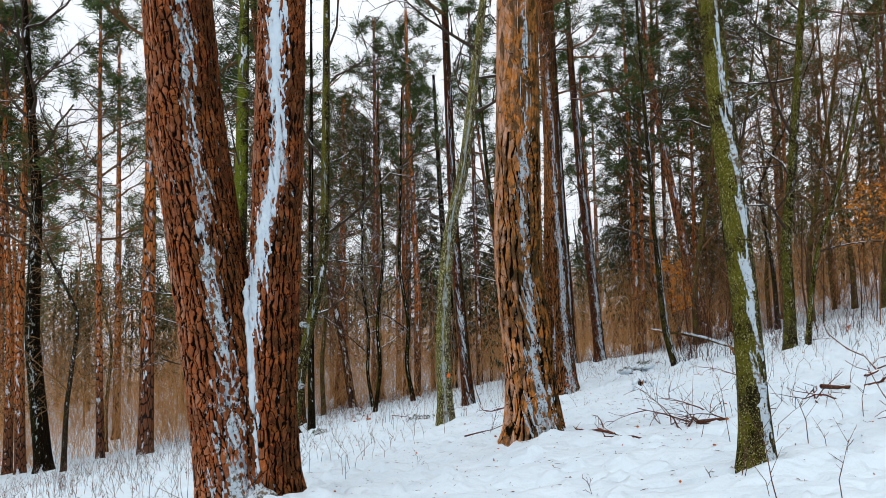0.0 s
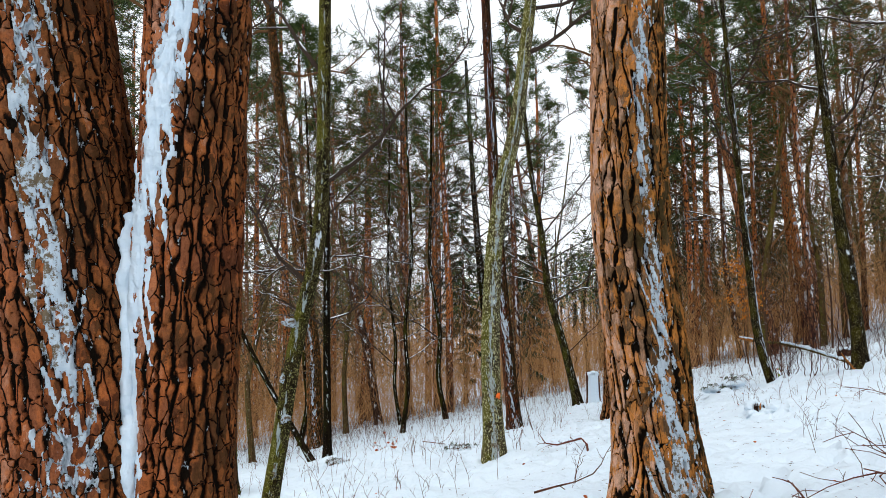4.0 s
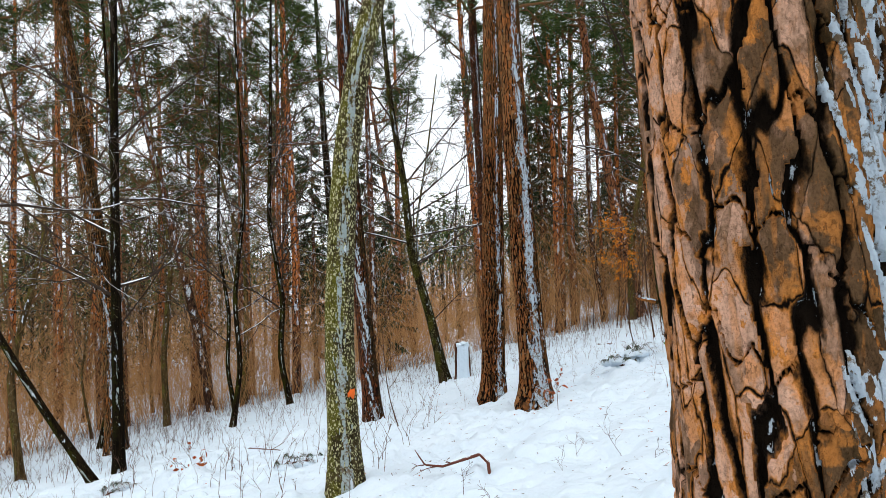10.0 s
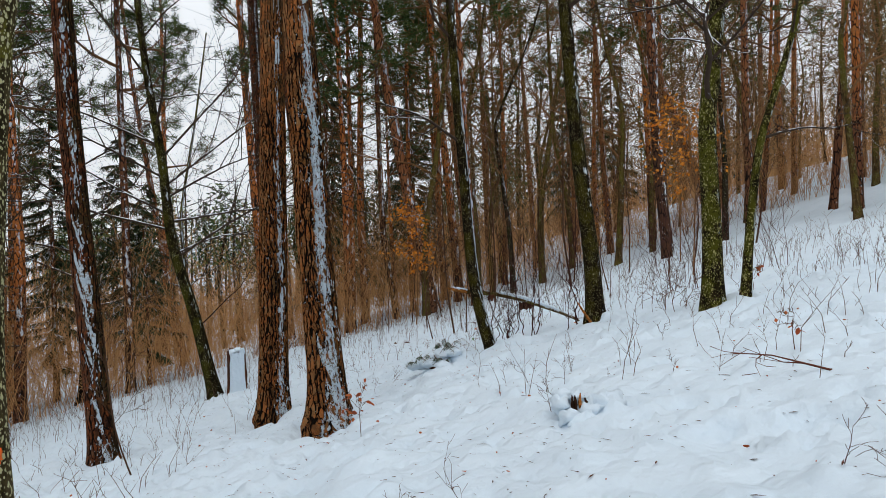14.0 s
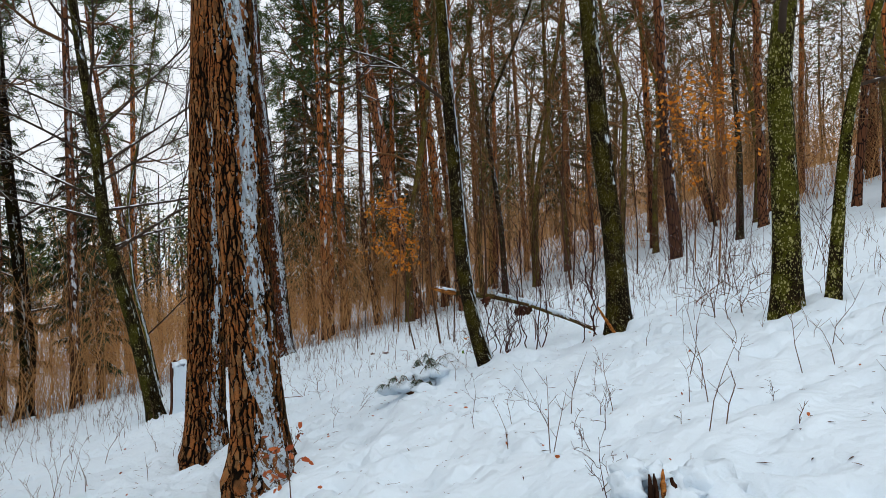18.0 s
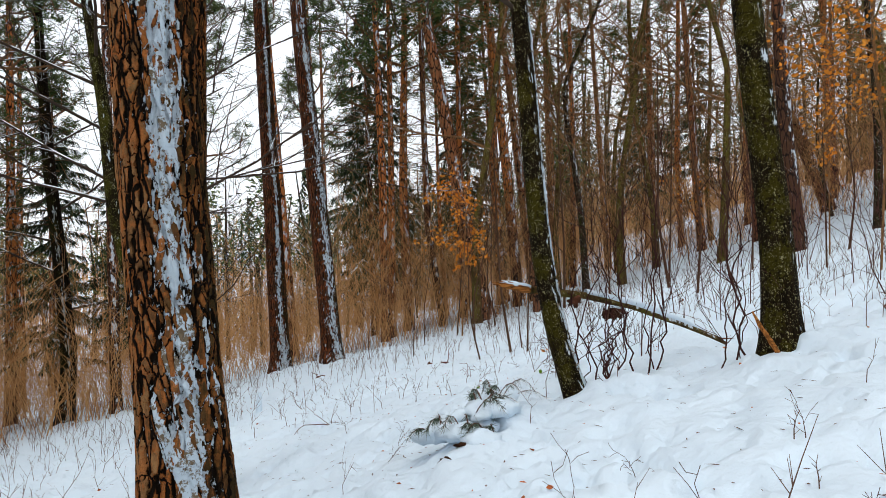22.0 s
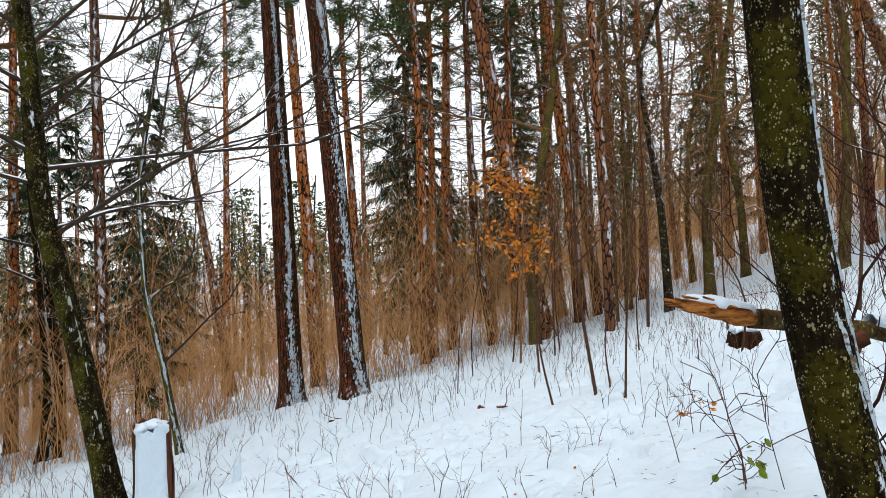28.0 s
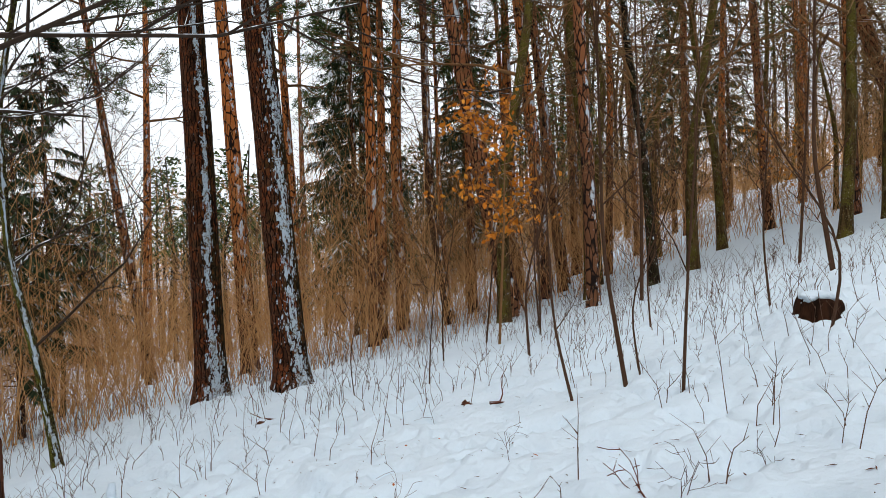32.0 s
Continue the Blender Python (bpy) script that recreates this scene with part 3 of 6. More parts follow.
def bark_stem(r, offs, H, seed, segs=150, dz=0.02, fine_to=5.5, cw=0.065, ch=0.18, depth=0.022, flare=0.3, side=-90, snow=0.3, dense=1.0, top=0.35, spread=0.9, modelled=False, twist=0.0, wide=0.075):
    """A plated pine stem. Returns its mesh data and that of the snow blown against it."""
    rng = np.random.RandomState(seed)
    h = heights(fine_to, dz, H)
    th = np.arange(segs) * 2 * np.pi / segs
    T, Z = np.meshgrid(th, h)
    edge, tone, lift = plates(T, Z, r, cw, ch, rng, wide)
    edge = np.where(Z > fine_to, 6.0, edge)
    # the shader's own plates; the seam where they close lies on the far side
    Tp = (T - np.pi / 2) % (2 * np.pi)
    pu = Tp * r / cw + 0.8 * (fbm(2.2 * np.cos(T) + 2.1 * Z, 2.2 * np.sin(T) - 1.6 * Z + seed) - 0.5)
    pv = Z / ch + 9 * seed + 0.9 * (fbm(2.6 * np.cos(T) - 1.7 * Z, 2.6 * np.sin(T) + 2 * Z) - 0.5)
    fade = 1 - step(fine_to - 0.6, fine_to + 0.5, Z)
    foot = np.exp(-np.clip(Z, 0, 9) / 0.28)
    lobes = 1 + 0.5 * np.cos(4 * T + seed) + 0.3 * np.cos(7 * T + 2 * seed)
    base = r * (1 - (1 - top) * np.clip(Z, 0, H) / H) * (1 + flare * foot * (0.6 + 0.4 * lobes))
    base = base * (1 + 0.03 * (fbm(1.5 * np.cos(T) + Z, 1.5 * np.sin(T) - 0.6 * Z + 9) - 0.5) * 2)
    grain = fbm(14 * np.cos(T) + 9 * Z, 14 * np.sin(T) + 7 * Z)
    ridge = fbm(9 * np.cos(T) + 0.5 * Z, 9 * np.sin(T) + 1.3 * Z + seed)
    if modelled:
        dome = step(0.3, 1.3, edge) + 0.12 * step(1.2, 4, edge)
        flaky = fbm(18 * r * np.cos(T) + 3 * Z, 18 * r * np.sin(T) - 4 * Z + seed, 4)
        terrace = step(0.40, 0.42, flaky) + step(0.5, 0.52, flaky) + step(0.6, 0.62, flaky) - 1.5
        relief = depth * fade * (0.9 * dome - 0.9 + 0.3 * (lift - 0.5) + 0.16 * terrace + 0.25 * (ridge - 0.5) + 0.15 * (grain - 0.5))
    else:
        relief = depth * fade * (0.75 * (ridge - 0.5) + 0.5 * (grain - 0.5))
    run = bend(offs, h)
    rad = base + relief

    def at(radius):
        return np.stack((radius * np.cos(T) + run[:, None, 0], radius * np.sin(T) + run[:, None, 1], Z), -1)

    k = len(h)
    i, j = np.meshgrid(np.arange(k - 1), np.arange(segs), indexing="ij")
    q = np.stack((i * segs + j, i * segs + (j + 1) % segs, (i + 1) * segs + (j + 1) % segs, (i + 1) * segs + j), -1).reshape(-1, 4)
    trunk = Geo().add(at(rad), q)
    # the snow strip
    off = (T - radians(side) - radians(twist) * np.clip(Z - 2.1, -0.3, 1.0) + np.pi) % (2 * np.pi) - np.pi
    off = off + 0.5 * (fbm(Z * 0.9 + seed, Z * 0 + 3.3, 2) - 0.5)
    wide = snow * (1 + spread * np.exp(-np.clip(Z, 0, 9) / 0.9))
    strip = np.exp(-(off / wide) ** 2)
    rough = fbm(40 * r * np.cos(T) + 9 * Z, 40 * r * np.sin(T) - 6 * Z + seed, 4)
    patch = fbm(2 * np.cos(T) + 1.9 * Z + 5 + seed, 2 * np.sin(T) - 1.3 * Z, 2)
    seam = 1 - step(0.6, 2.0, edge)
    core = np.exp(-(off / (0.45 * wide)) ** 2)
    mask = dense * (0.46 * strip * (0.15 + 0.9 * seam) + 0.36 * core) + 2.5 * (rough - 0.5) + 1.1 * (patch - 0.5) - 0.52
    mask = np.where((strip < 0.1) | (Z > fine_to + 3), -1, mask)
    mask = mask - 0.16
    keep = (mask.ravel()[q] > 0).any(1)
    drift = rad * 0.5 + (base + depth * 0.6) * 0.5 + np.clip(mask, -0.1, 0.14) * 0.07 - 0.004 + 0.006 * (fbm(30 * np.cos(T) + 30 * Z, 30 * np.sin(T)) - 0.5)
    used, flat = np.unique(q[keep].ravel(), return_inverse=True)
    snowy = Geo().add(at(drift).reshape(-1, 3)[used], flat.reshape(-1, 4)) if len(used) else None
    # plates are coloured palest towards -x and darkest towards +x
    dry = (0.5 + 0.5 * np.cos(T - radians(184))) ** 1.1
    wind = strip * min(dense, 1.3) * (Z < fine_to + 4)
    return trunk, dict(pu=pu.ravel(), pv=pv.ravel(), dry=dry.ravel(), wind=wind.ravel(), edge=edge.ravel(), tone=tone.ravel()), snowy


def unit(v):
    return v / (np.linalg.norm(v) + 1e-9)


def grow(geo, rng, p, d, length, r, counts, up=0.12, wild=0.2, tips=None, thin=0.0035, joint=None):
    """A limb with side branches, bending as it goes. tips collects the ends."""
    n = 5 if len(counts) > 2 else 3 if counts else 2
    pts = [np.array(p, float)]
    d = unit(np.array(d, float))
    for _ in range(n):
        d = unit(d + rng.randn(3) * wild + np.array((0, 0, up)))
        pts.append(pts[-1] + d * length / n)
    sides = 5 if r > 0.04 else 4 if r > 0.02 else 3
    geo.tube(pts, np.maximum(np.linspace(r, r * 0.35, n + 1), thin), sides, cap=False)
    start = geo.start
    if joint is not None:
        geo.f.append(np.array([[joint, start, start + 1]])), geo.m.append(geo.slot)
    if tips is not None:
        tips.append((pts[-1], d))
    if counts:
        for k in range(counts[0]):
            f = 0.25 + 0.75 * (k + rng.rand()) / counts[0]
            i = min(int(f * n), n - 1)
            q = pts[i] + (pts[i + 1] - pts[i]) * (f * n - i if f < 1 else 1)
            axis = unit(pts[i + 1] - pts[i])
            out = unit(np.cross(axis, rng.randn(3)))
            grow(geo, rng, q, axis * 0.75 + out * (0.55 + 0.5 * rng.rand()), length * (0.4 + 0.25 * rng.rand()), r * (0.42 + 0.14 * rng.rand()), counts[1:], up, wild, tips, thin, start + i * sides)


def tufts(geo, rng, at, n, size, flat=0.5, width=0.17):
    """Sprays of needles round a place."""
    d = rng.randn(n, 3)
    d[:, 2] = d[:, 2] * flat + 0.25
    d /= np.linalg.norm(d, axis=1)[:, None]
    s = np.cross(d, rng.randn(n, 3))
    s *= (width * size) / (np.linalg.norm(s, axis=1)[:, None] + 1e-9)
    root = at + rng.randn(n, 3) * size * 0.25
    length = size * (0.6 + 0.6 * rng.rand(n, 1))
    v = np.stack((root - s * 0.5, root + s * 0.5, root + d * length), 1)
    geo.add(v, np.arange(3 * n).reshape(-1, 3))


def haze(geo, rng, at, spread, n, size, width=0.011):
    """Fine twigs too many to tell apart, as slivers round a stem."""
    t, k = rng.rand(n) * 6.283, np.sqrt(rng.rand(n))
    at = at + np.stack((spread * k * np.cos(t), spread * k * np.sin(t), 0 * t), -1)
    d = np.stack((np.cos(t), np.sin(t), 0 * t), -1) * 0.7 + rng.randn(n, 3) * 0.55
    d *= size * (0.5 + rng.rand(n, 1)) / np.linalg.norm(d, axis=1)[:, None]
    s = np.cross(d, rng.randn(n, 3))
    s *= width / (np.linalg.norm(s, axis=1)[:, None] + 1e-9)
    geo.add(np.stack((at - s, at + s, at + d), 1), np.arange(3 * n).reshape(-1, 3))


def pine_crown(wood, rng, H, start, spread, limbs, dead=10, offs=None, needles=34, size=0.36):
    """Adds limbs and dead lower twigs to wood; returns the sprays of needles."""
    green = Geo()
    wood.slot = 1
    for k in range(limbs):
        f = (k + rng.rand()) / limbs
        h = start + (H - start) * f ** 0.9
        a = rng.rand() * 6.283
        run = bend(offs, np.array([h]))[0] if offs else np.zeros(2)
        L = spread * (1.05 - 0.75 * f) * (0.6 + 0.6 * rng.rand())
        tips = []
        grow(wood, rng, (run[0], run[1], h), (math.cos(a), math.sin(a), 0.15 + 0.5 * f), L, 0.05 * (1.2 - f) + 0.012, (4, 1), 0.1, 0.22, tips, 0.008)
        for p, d in tips:
            tufts(green, rng, p, needles, size, 0.5, 0.11)
            tufts(green, rng, p - d * 0.35 + rng.randn(3) * 0.18, needles // 2, size, 0.5, 0.11)
    for k in range(dead):
        h = start * (0.25 + 0.75 * rng.rand())
        a = rng.rand() * 6.283
        run = bend(offs, np.array([h]))[0] if offs else np.zeros(2)
        grow(wood, rng, (run[0], run[1], h), (math.cos(a), math.sin(a), 0.05), 0.8 + 1.6 * rng.rand(), 0.012, (5,), -0.02, 0.22, None, 0.005)
    wood.slot = 0
    return green


def plain_trunk(r, H, offs, rng, sides=10, top=0.3, flare=0.22, rings=26, rough=0.08):
    """A stem with a foot and uneven girth, for trees that stay far off."""
    h = np.concatenate(([-0.3, 0, 0.15, 0.4], np.linspace(0.8, H, rings)))
    th = np.arange(sides) * 2 * np.pi / sides
    T, Z = np.meshgrid(th, h)
    rad = r * (1 - (1 - top) * np.clip(Z, 0, H) / H) * (1 + flare * np.exp(-np.clip(Z, 0, 9) / 0.3))
    rad = rad * (1 + rough * 2 * (fbm(1.3 * np.cos(T) + 1.5 * Z + rng.rand() * 90, 1.3 * np.sin(T) + 0.8 * Z) - 0.5))
    run = bend(offs, h)
    V = np.stack((rad * np.cos(T) + run[:, None, 0], rad * np.sin(T) + run[:, None, 1], Z), -1)
    i, j = np.meshgrid(np.arange(len(h) - 1), np.arange(sides), indexing="ij")
    q = np.stack((i * sides + j, i * sides + (j + 1) % sides, (i + 1) * sides + (j + 1) % sides, (i + 1) * sides + j), -1).reshape(-1, 4)
    return Geo().add(V, q)


def pine(x, y, r, offs, seed, label, H=22, stems=None, limbs=14, bark=None, **kw):
    """A near pine with plated bark; stems: several (dx, dy, r, offs, side, snow, dense, spread) from one foot."""
    z = g(x, y) - 0.02
    tree = thing("pine_tree", x, y, z, label, "tree", "plated pines")
    rng = np.random.RandomState(seed)
    for s, (dx, dy, rr, oo, extra) in enumerate(stems or [(0, 0, r, offs, {})]):
        opts = {**kw, **extra}
        crust = opts.pop("crust", M_CRUST)
        trunk, attrs, snowy = bark_stem(rr, oo, H, seed + s, **opts)
        count = trunk.n
        green = pine_crown(trunk, rng, H, H * 0.55, 3.0, limbs, 0, oo)
        attrs = {key: np.concatenate((a, np.full(trunk.n - count, 0.3))) for key, a in attrs.items()}
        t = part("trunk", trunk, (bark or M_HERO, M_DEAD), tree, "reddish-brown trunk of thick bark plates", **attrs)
        t.location = (dx, dy, 0)
        if snowy:
            tagged(part("blown_snow", snowy, crust, t, "snow stuck to the bark"), kind="stuff")
        part("crown", green, M_NEEDLE, t, "dark green needles dusted with snow", smooth=False)
    return tree


def mossy_tree(name, x, y, r, offs, H, seed, label, material, limbs=((3.5, 2.0, 0, 0.5),), counts=(5, 4, 2), snow=0.25, dense=0.85, side=-85, flare=0.35, top=0.3, fine_to=5.0, segs=56, dz=0.045, twigs=None, crust=None, limb=0.36):
    """A smooth-barked broadleaf tree, bare in winter. limbs: height, length, bearing in degrees, rise."""
    z = g(x, y) - 0.02
    tree = thing(name, x, y, z, label, "tree", "bare broadleaf trees")
    rng = np.random.RandomState(seed)
    trunk, attrs, snowy = bark_stem(r, offs, H, seed, segs, dz, fine_to, 0.05, 0.3, 0.007, flare, side, snow, dense, top, 0.6)
    t = part("trunk", trunk, material, tree, **attrs)
    if snowy:
        tagged(part("blown_snow", snowy, crust or M_FROST, t, "snow stuck to the bark"), kind="stuff")
    for h, L, deg, rise in limbs:
        run = bend(offs, np.array([h]))[0]
        geo = Geo()
        a = radians(deg)
        grow(geo, rng, (run[0], run[1], h), (math.cos(a), math.sin(a), rise), L, max(0.014, r * limb * (1 - 0.5 * h / H)), counts, 0.06, 0.17)
        part("limb", geo, twigs or M_TWIG, tree)
    return tree


def auto_limbs(seed, h0, h1, n, L):
    rng = random.Random(seed)
    return [(h0 + (h1 - h0) * (k + rng.random()) / n, L * (0.7 + 0.6 * rng.random()), rng.random() * 360, 0.2 + 0.7 * rng.random()) for k in range(n)]


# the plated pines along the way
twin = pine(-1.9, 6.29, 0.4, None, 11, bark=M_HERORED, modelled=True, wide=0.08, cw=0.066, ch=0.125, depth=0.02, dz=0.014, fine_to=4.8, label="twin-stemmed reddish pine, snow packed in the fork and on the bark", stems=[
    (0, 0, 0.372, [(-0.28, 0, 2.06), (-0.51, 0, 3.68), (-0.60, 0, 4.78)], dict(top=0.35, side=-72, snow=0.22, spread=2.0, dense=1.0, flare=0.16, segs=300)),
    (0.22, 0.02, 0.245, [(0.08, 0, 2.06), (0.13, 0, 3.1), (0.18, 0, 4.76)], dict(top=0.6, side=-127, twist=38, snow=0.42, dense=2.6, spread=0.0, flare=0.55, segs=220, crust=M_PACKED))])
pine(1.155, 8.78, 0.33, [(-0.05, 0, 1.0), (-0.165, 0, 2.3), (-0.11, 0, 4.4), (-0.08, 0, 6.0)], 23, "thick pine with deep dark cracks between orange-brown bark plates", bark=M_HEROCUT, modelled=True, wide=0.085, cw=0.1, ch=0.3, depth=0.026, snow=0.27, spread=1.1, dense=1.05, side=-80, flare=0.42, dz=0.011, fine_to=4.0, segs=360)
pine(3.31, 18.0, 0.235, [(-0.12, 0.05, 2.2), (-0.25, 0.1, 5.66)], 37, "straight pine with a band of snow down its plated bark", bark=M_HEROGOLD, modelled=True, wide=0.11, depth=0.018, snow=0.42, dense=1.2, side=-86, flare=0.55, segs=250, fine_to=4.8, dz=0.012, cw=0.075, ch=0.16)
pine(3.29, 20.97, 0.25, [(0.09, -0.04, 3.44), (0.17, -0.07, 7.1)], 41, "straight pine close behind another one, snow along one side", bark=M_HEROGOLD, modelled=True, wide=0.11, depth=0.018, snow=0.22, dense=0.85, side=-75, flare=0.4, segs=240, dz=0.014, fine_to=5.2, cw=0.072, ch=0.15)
pine(0.71, 20.56, 0.175, [(-0.18, 0.08, 2.74), (-0.32, 0.14, 5.03), (-0.37, 0.16, 6.85)], 43, bark=M_HERODARK, label="slender dark pine with snow-flecked bark", snow=0.4, dense=0.8, segs=80, dz=0.04, fine_to=7)
pine(7.16, 30.79, 0.255, [(-0.26, 0.09, 3.99), (-0.57, 0.2, 7.99)], 47, bark=M_HERODARK, label="dark leaning pine with a long strip of snow", snow=0.55, dense=1.0, spread=1.0, flare=0.4, side=-72, segs=72, dz=0.045, fine_to=8)
pine(6.09, 32.19, 0.255, [(-0.11, 0.04, 4.36), (-0.27, 0.09, 8.64)], 53, bark=M_HERODARK, label="dark pine with snow plastered on its foot", snow=0.27, dense=2.0, side=-76, spread=2.0, flare=0.4, segs=72, dz=0.045, fine_to=8)
pine(-5.65, 25.8, 0.27, [(-0.05, 0, 3.31), (-0.42, 0.03, 6.0), (-1.3, 0.1, 13)], 59, "leaning pine, brown below and orange above", snow=0.3, dense=0.7, segs=70, dz=0.05, fine_to=8)

# snow packed into the seam below the fork of the twin stems
seam = Geo()
run = np.array([(0.09, -0.085, 2.12), (0.085, -0.12, 1.9), (0.115, -0.165, 1.5), (0.15, -0.215, 1.0), (0.18, -0.245, 0.5), (0.19, -0.28, 0.1)])
f = np.linspace(0, 5, 90)
run = np.stack([np.interp(f, np.arange(6), run[:, c]) for c in range(3)], -1)
run[:, 0] += 0.05 * (fbm(f * 2.3, f * 0 + 1.5) - 0.5)
seam.tube(run, (0.03 + 0.003 * f) * (0.15 + 1.5 * fbm(f * 3.4 + 7, f * 0 + 4, 3)), 12)
packed = seam.v[0].reshape(90, 12, 3)
packed += (run[:, None] - packed) * (0.9 * (fbm(packed[..., 0] * 22, packed[..., 2] * 14 + packed[..., 1] * 20) - 0.4))[..., None]
part("packed_snow", seam, M_PACKED, twin, "snow packed in the fork")

# bare broadleaf trees near the way
mossy_tree("mossy_tree", 2.29, 4.97, 0.105, [(-0.02, 0, 0.77), (-0.08, 0, 1.78), (-0.19, 0, 2.94), (-0.22, 0, 3.5)], 11, 61, "slim tree green with moss, a strip of snow along it", M_MOSSY, auto_limbs(61, 5, 10, 8, 1.8), snow=0.42, dense=2.2, side=-84, flare=0.55, segs=72, dz=0.025, crust=M_CRUST)
mossy_tree("lichen_tree", 0.0, 14.21, 0.168, [(-0.04, 0, 1.69), (0.06, -0.01, 3.31), (0.22, -0.03, 4.41), (0.47, -0.06, 5.31), (0.52, -0.07, 5.57)], 12, 62, "bent tree with pale lichen and yellow-green moss on its bark", M_LICHEN, auto_limbs(62, 6, 11, 8, 2.2), snow=0.36, dense=2.3, side=-90, flare=0.3, segs=90, dz=0.025)
mossy_tree("dark_tree", 3.32, 26.93, 0.158, [(-0.42, 0.26, 2.13), (-0.87, 0.53, 3.89), (-1.02, 0.63, 6.03), (-1.28, 0.78, 7.92), (-1.42, 0.87, 9.44)], 13, 63, "crooked dark mossy tree leaning downhill with spreading bare limbs", M_DEEPMOSS,
           [(3.6, 2.4, 10, 0.2), (4.4, 5.2, 12, 0.28), (5.3, 5.6, 35, 0.2), (3.5, 4.2, -25, 0.3), (6.2, 5.0, 100, 0.3), (4.2, 2.8, 165, 0.3), (4.6, 3.4, 150, 0.5), (5.0, 3.0, -40, 0.7), (5.5, 3.4, 200, 0.5), (6.0, 4.6, 15, 0.8), (6.3, 4.0, 175, 0.7), (6.8, 3.4, -80, 0.6), (7.4, 3.8, 60, 0.9), (8.0, 3.6, 200, 0.8), (9, 3, 300, 0.8), (9.6, 3, 120, 1)], counts=(6, 4), side=-60, snow=0.2, dense=0.9, limb=0.27)
mossy_tree("mossy_tree", 6.69, 19.35, 0.104, [(-0.15, 0.06, 0.5), (-0.29, 0.11, 1.34), (-0.37, 0.15, 2.98), (-0.44, 0.18, 4.16)], 12, 64, "dark mossy tree leaning beside a broken log", M_SPOTTED, auto_limbs(64, 5, 11, 8, 2.2) + [(3.6, 1.6, 200, 0.9)], snow=0.45, dense=2.0, side=-58, flare=0.25, segs=72, dz=0.03, crust=M_CRUST)
mossy_tree("mossy_tree", 8.16, 18.37, 0.145, [(-0.03, 0.01, 1.11), (-0.16, 0.07, 2.46), (-0.24, 0.11, 3.58)], 13, 65, "straight tree with olive-green moss on dark bark", M_SPOTTED, auto_limbs(65, 5, 12, 8, 2.2), snow=0.2, dense=0.45, flare=0.5, segs=72, dz=0.03)
mossy_tree("mossy_tree", 8.31, 16.08, 0.14, [(0.02, -0.01, 1.2), (-0.01, 0.01, 2.57), (0.14, -0.09, 3.95)], 12, 66, "dark tree with a green mossy foot and lichen spots", M_BLOTCH, auto_limbs(66, 4, 11, 8, 2.4) + [(2.9, 2.2, 200, 0.7)], snow=0.2, dense=0.4, flare=0.32, segs=64, dz=0.035)
mossy_tree("thin_tree", 8.55, 15.74, 0.065, [(0.08, -0.05, 1.05), (0.21, -0.13, 2.19), (0.43, -0.26, 2.93), (0.66, -0.40, 3.73)], 8, 67, "thin olive-grey tree bending uphill", M_BLOTCH, auto_limbs(67, 2.2, 7.5, 7, 1.6), snow=0.2, dense=0.4)
mossy_tree("mossy_tree", -5.05, 15.9, 0.22, [(0.08, 0, 2.65), (0.19, -0.01, 4.85), (0.3, -0.01, 7.98)], 15, 68, "tall tree with bright green moss down one side", M_GREENMOSS, [(3.9, 3.4, 175, 0.1), (4.2, 2.6, 20, 0.0)] + auto_limbs(68, 6, 14, 8, 2.6), limb=0.15, snow=0.2, dense=0.85, segs=64, dz=0.05, fine_to=8)
mossy_tree("dark_tree", -2.25, 9.28, 0.08, [(0.21, -0.01, 1.15), (0.29, -0.01, 1.65), (0.36, -0.01, 2.05), (0.50, -0.01, 2.55), (0.60, -0.02, 3.0), (0.63, -0.02, 4.0)], 11, 69, "crooked dark tree with clumps of snow in its bends", M_MOSSY,
           [(2.5, 0.9, 200, 0.5), (3.4, 1.6, 10, 0.6), (4.4, 2.0, 160, 0.8)] + auto_limbs(69, 5, 10, 7, 2), snow=0.3, dense=1.0, segs=64, dz=0.03)
mossy_tree("dark_tree", -4.2, 21.0, 0.11, [(0.02, 0, 4), (0.1, 0, 9)], 14, 72, "straight dark tree with rising snow-lined branches", M_DARK,
           [(5.3, 2.4, 10, 0.35), (3.6, 1.9, 20, 0.3), (4.6, 2.2, 170, 0.4), (3.4, 1.8, 190, 0.3), (5.8, 2.2, 150, 0.6), (6.4, 2.4, -20, 0.7), (7, 2, 200, 0.7), (7.8, 2, 60, 0.8), (8.5, 2, 300, 0.8)], counts=(5, 3), snow=0.2, dense=0.4)
mossy_tree("mossy_tree", -4.4, 20.2, 0.085, [(-0.9, 0.05, 1.5), (-2.0, 0.1, 3.6), (-2.5, 0.12, 6.0)], 9, 73, "thin mossy tree leaning far over downhill", M_MOSS, auto_limbs(73, 4, 8.5, 6, 1.8), snow=0.3, dense=0.8)
mossy_tree("dark_tree", -15.87, 26.58, 0.33, [(-0.52, 0, 5.29), (-0.33, 0, 10.92), (-0.70, 0, 15.52)], 19, 70, "dark crooked tree mottled with snow and lichen", M_DARK, auto_limbs(70, 8, 18, 10, 4), snow=0.45, dense=0.85, dz=0.08, segs=56, fine_to=12)
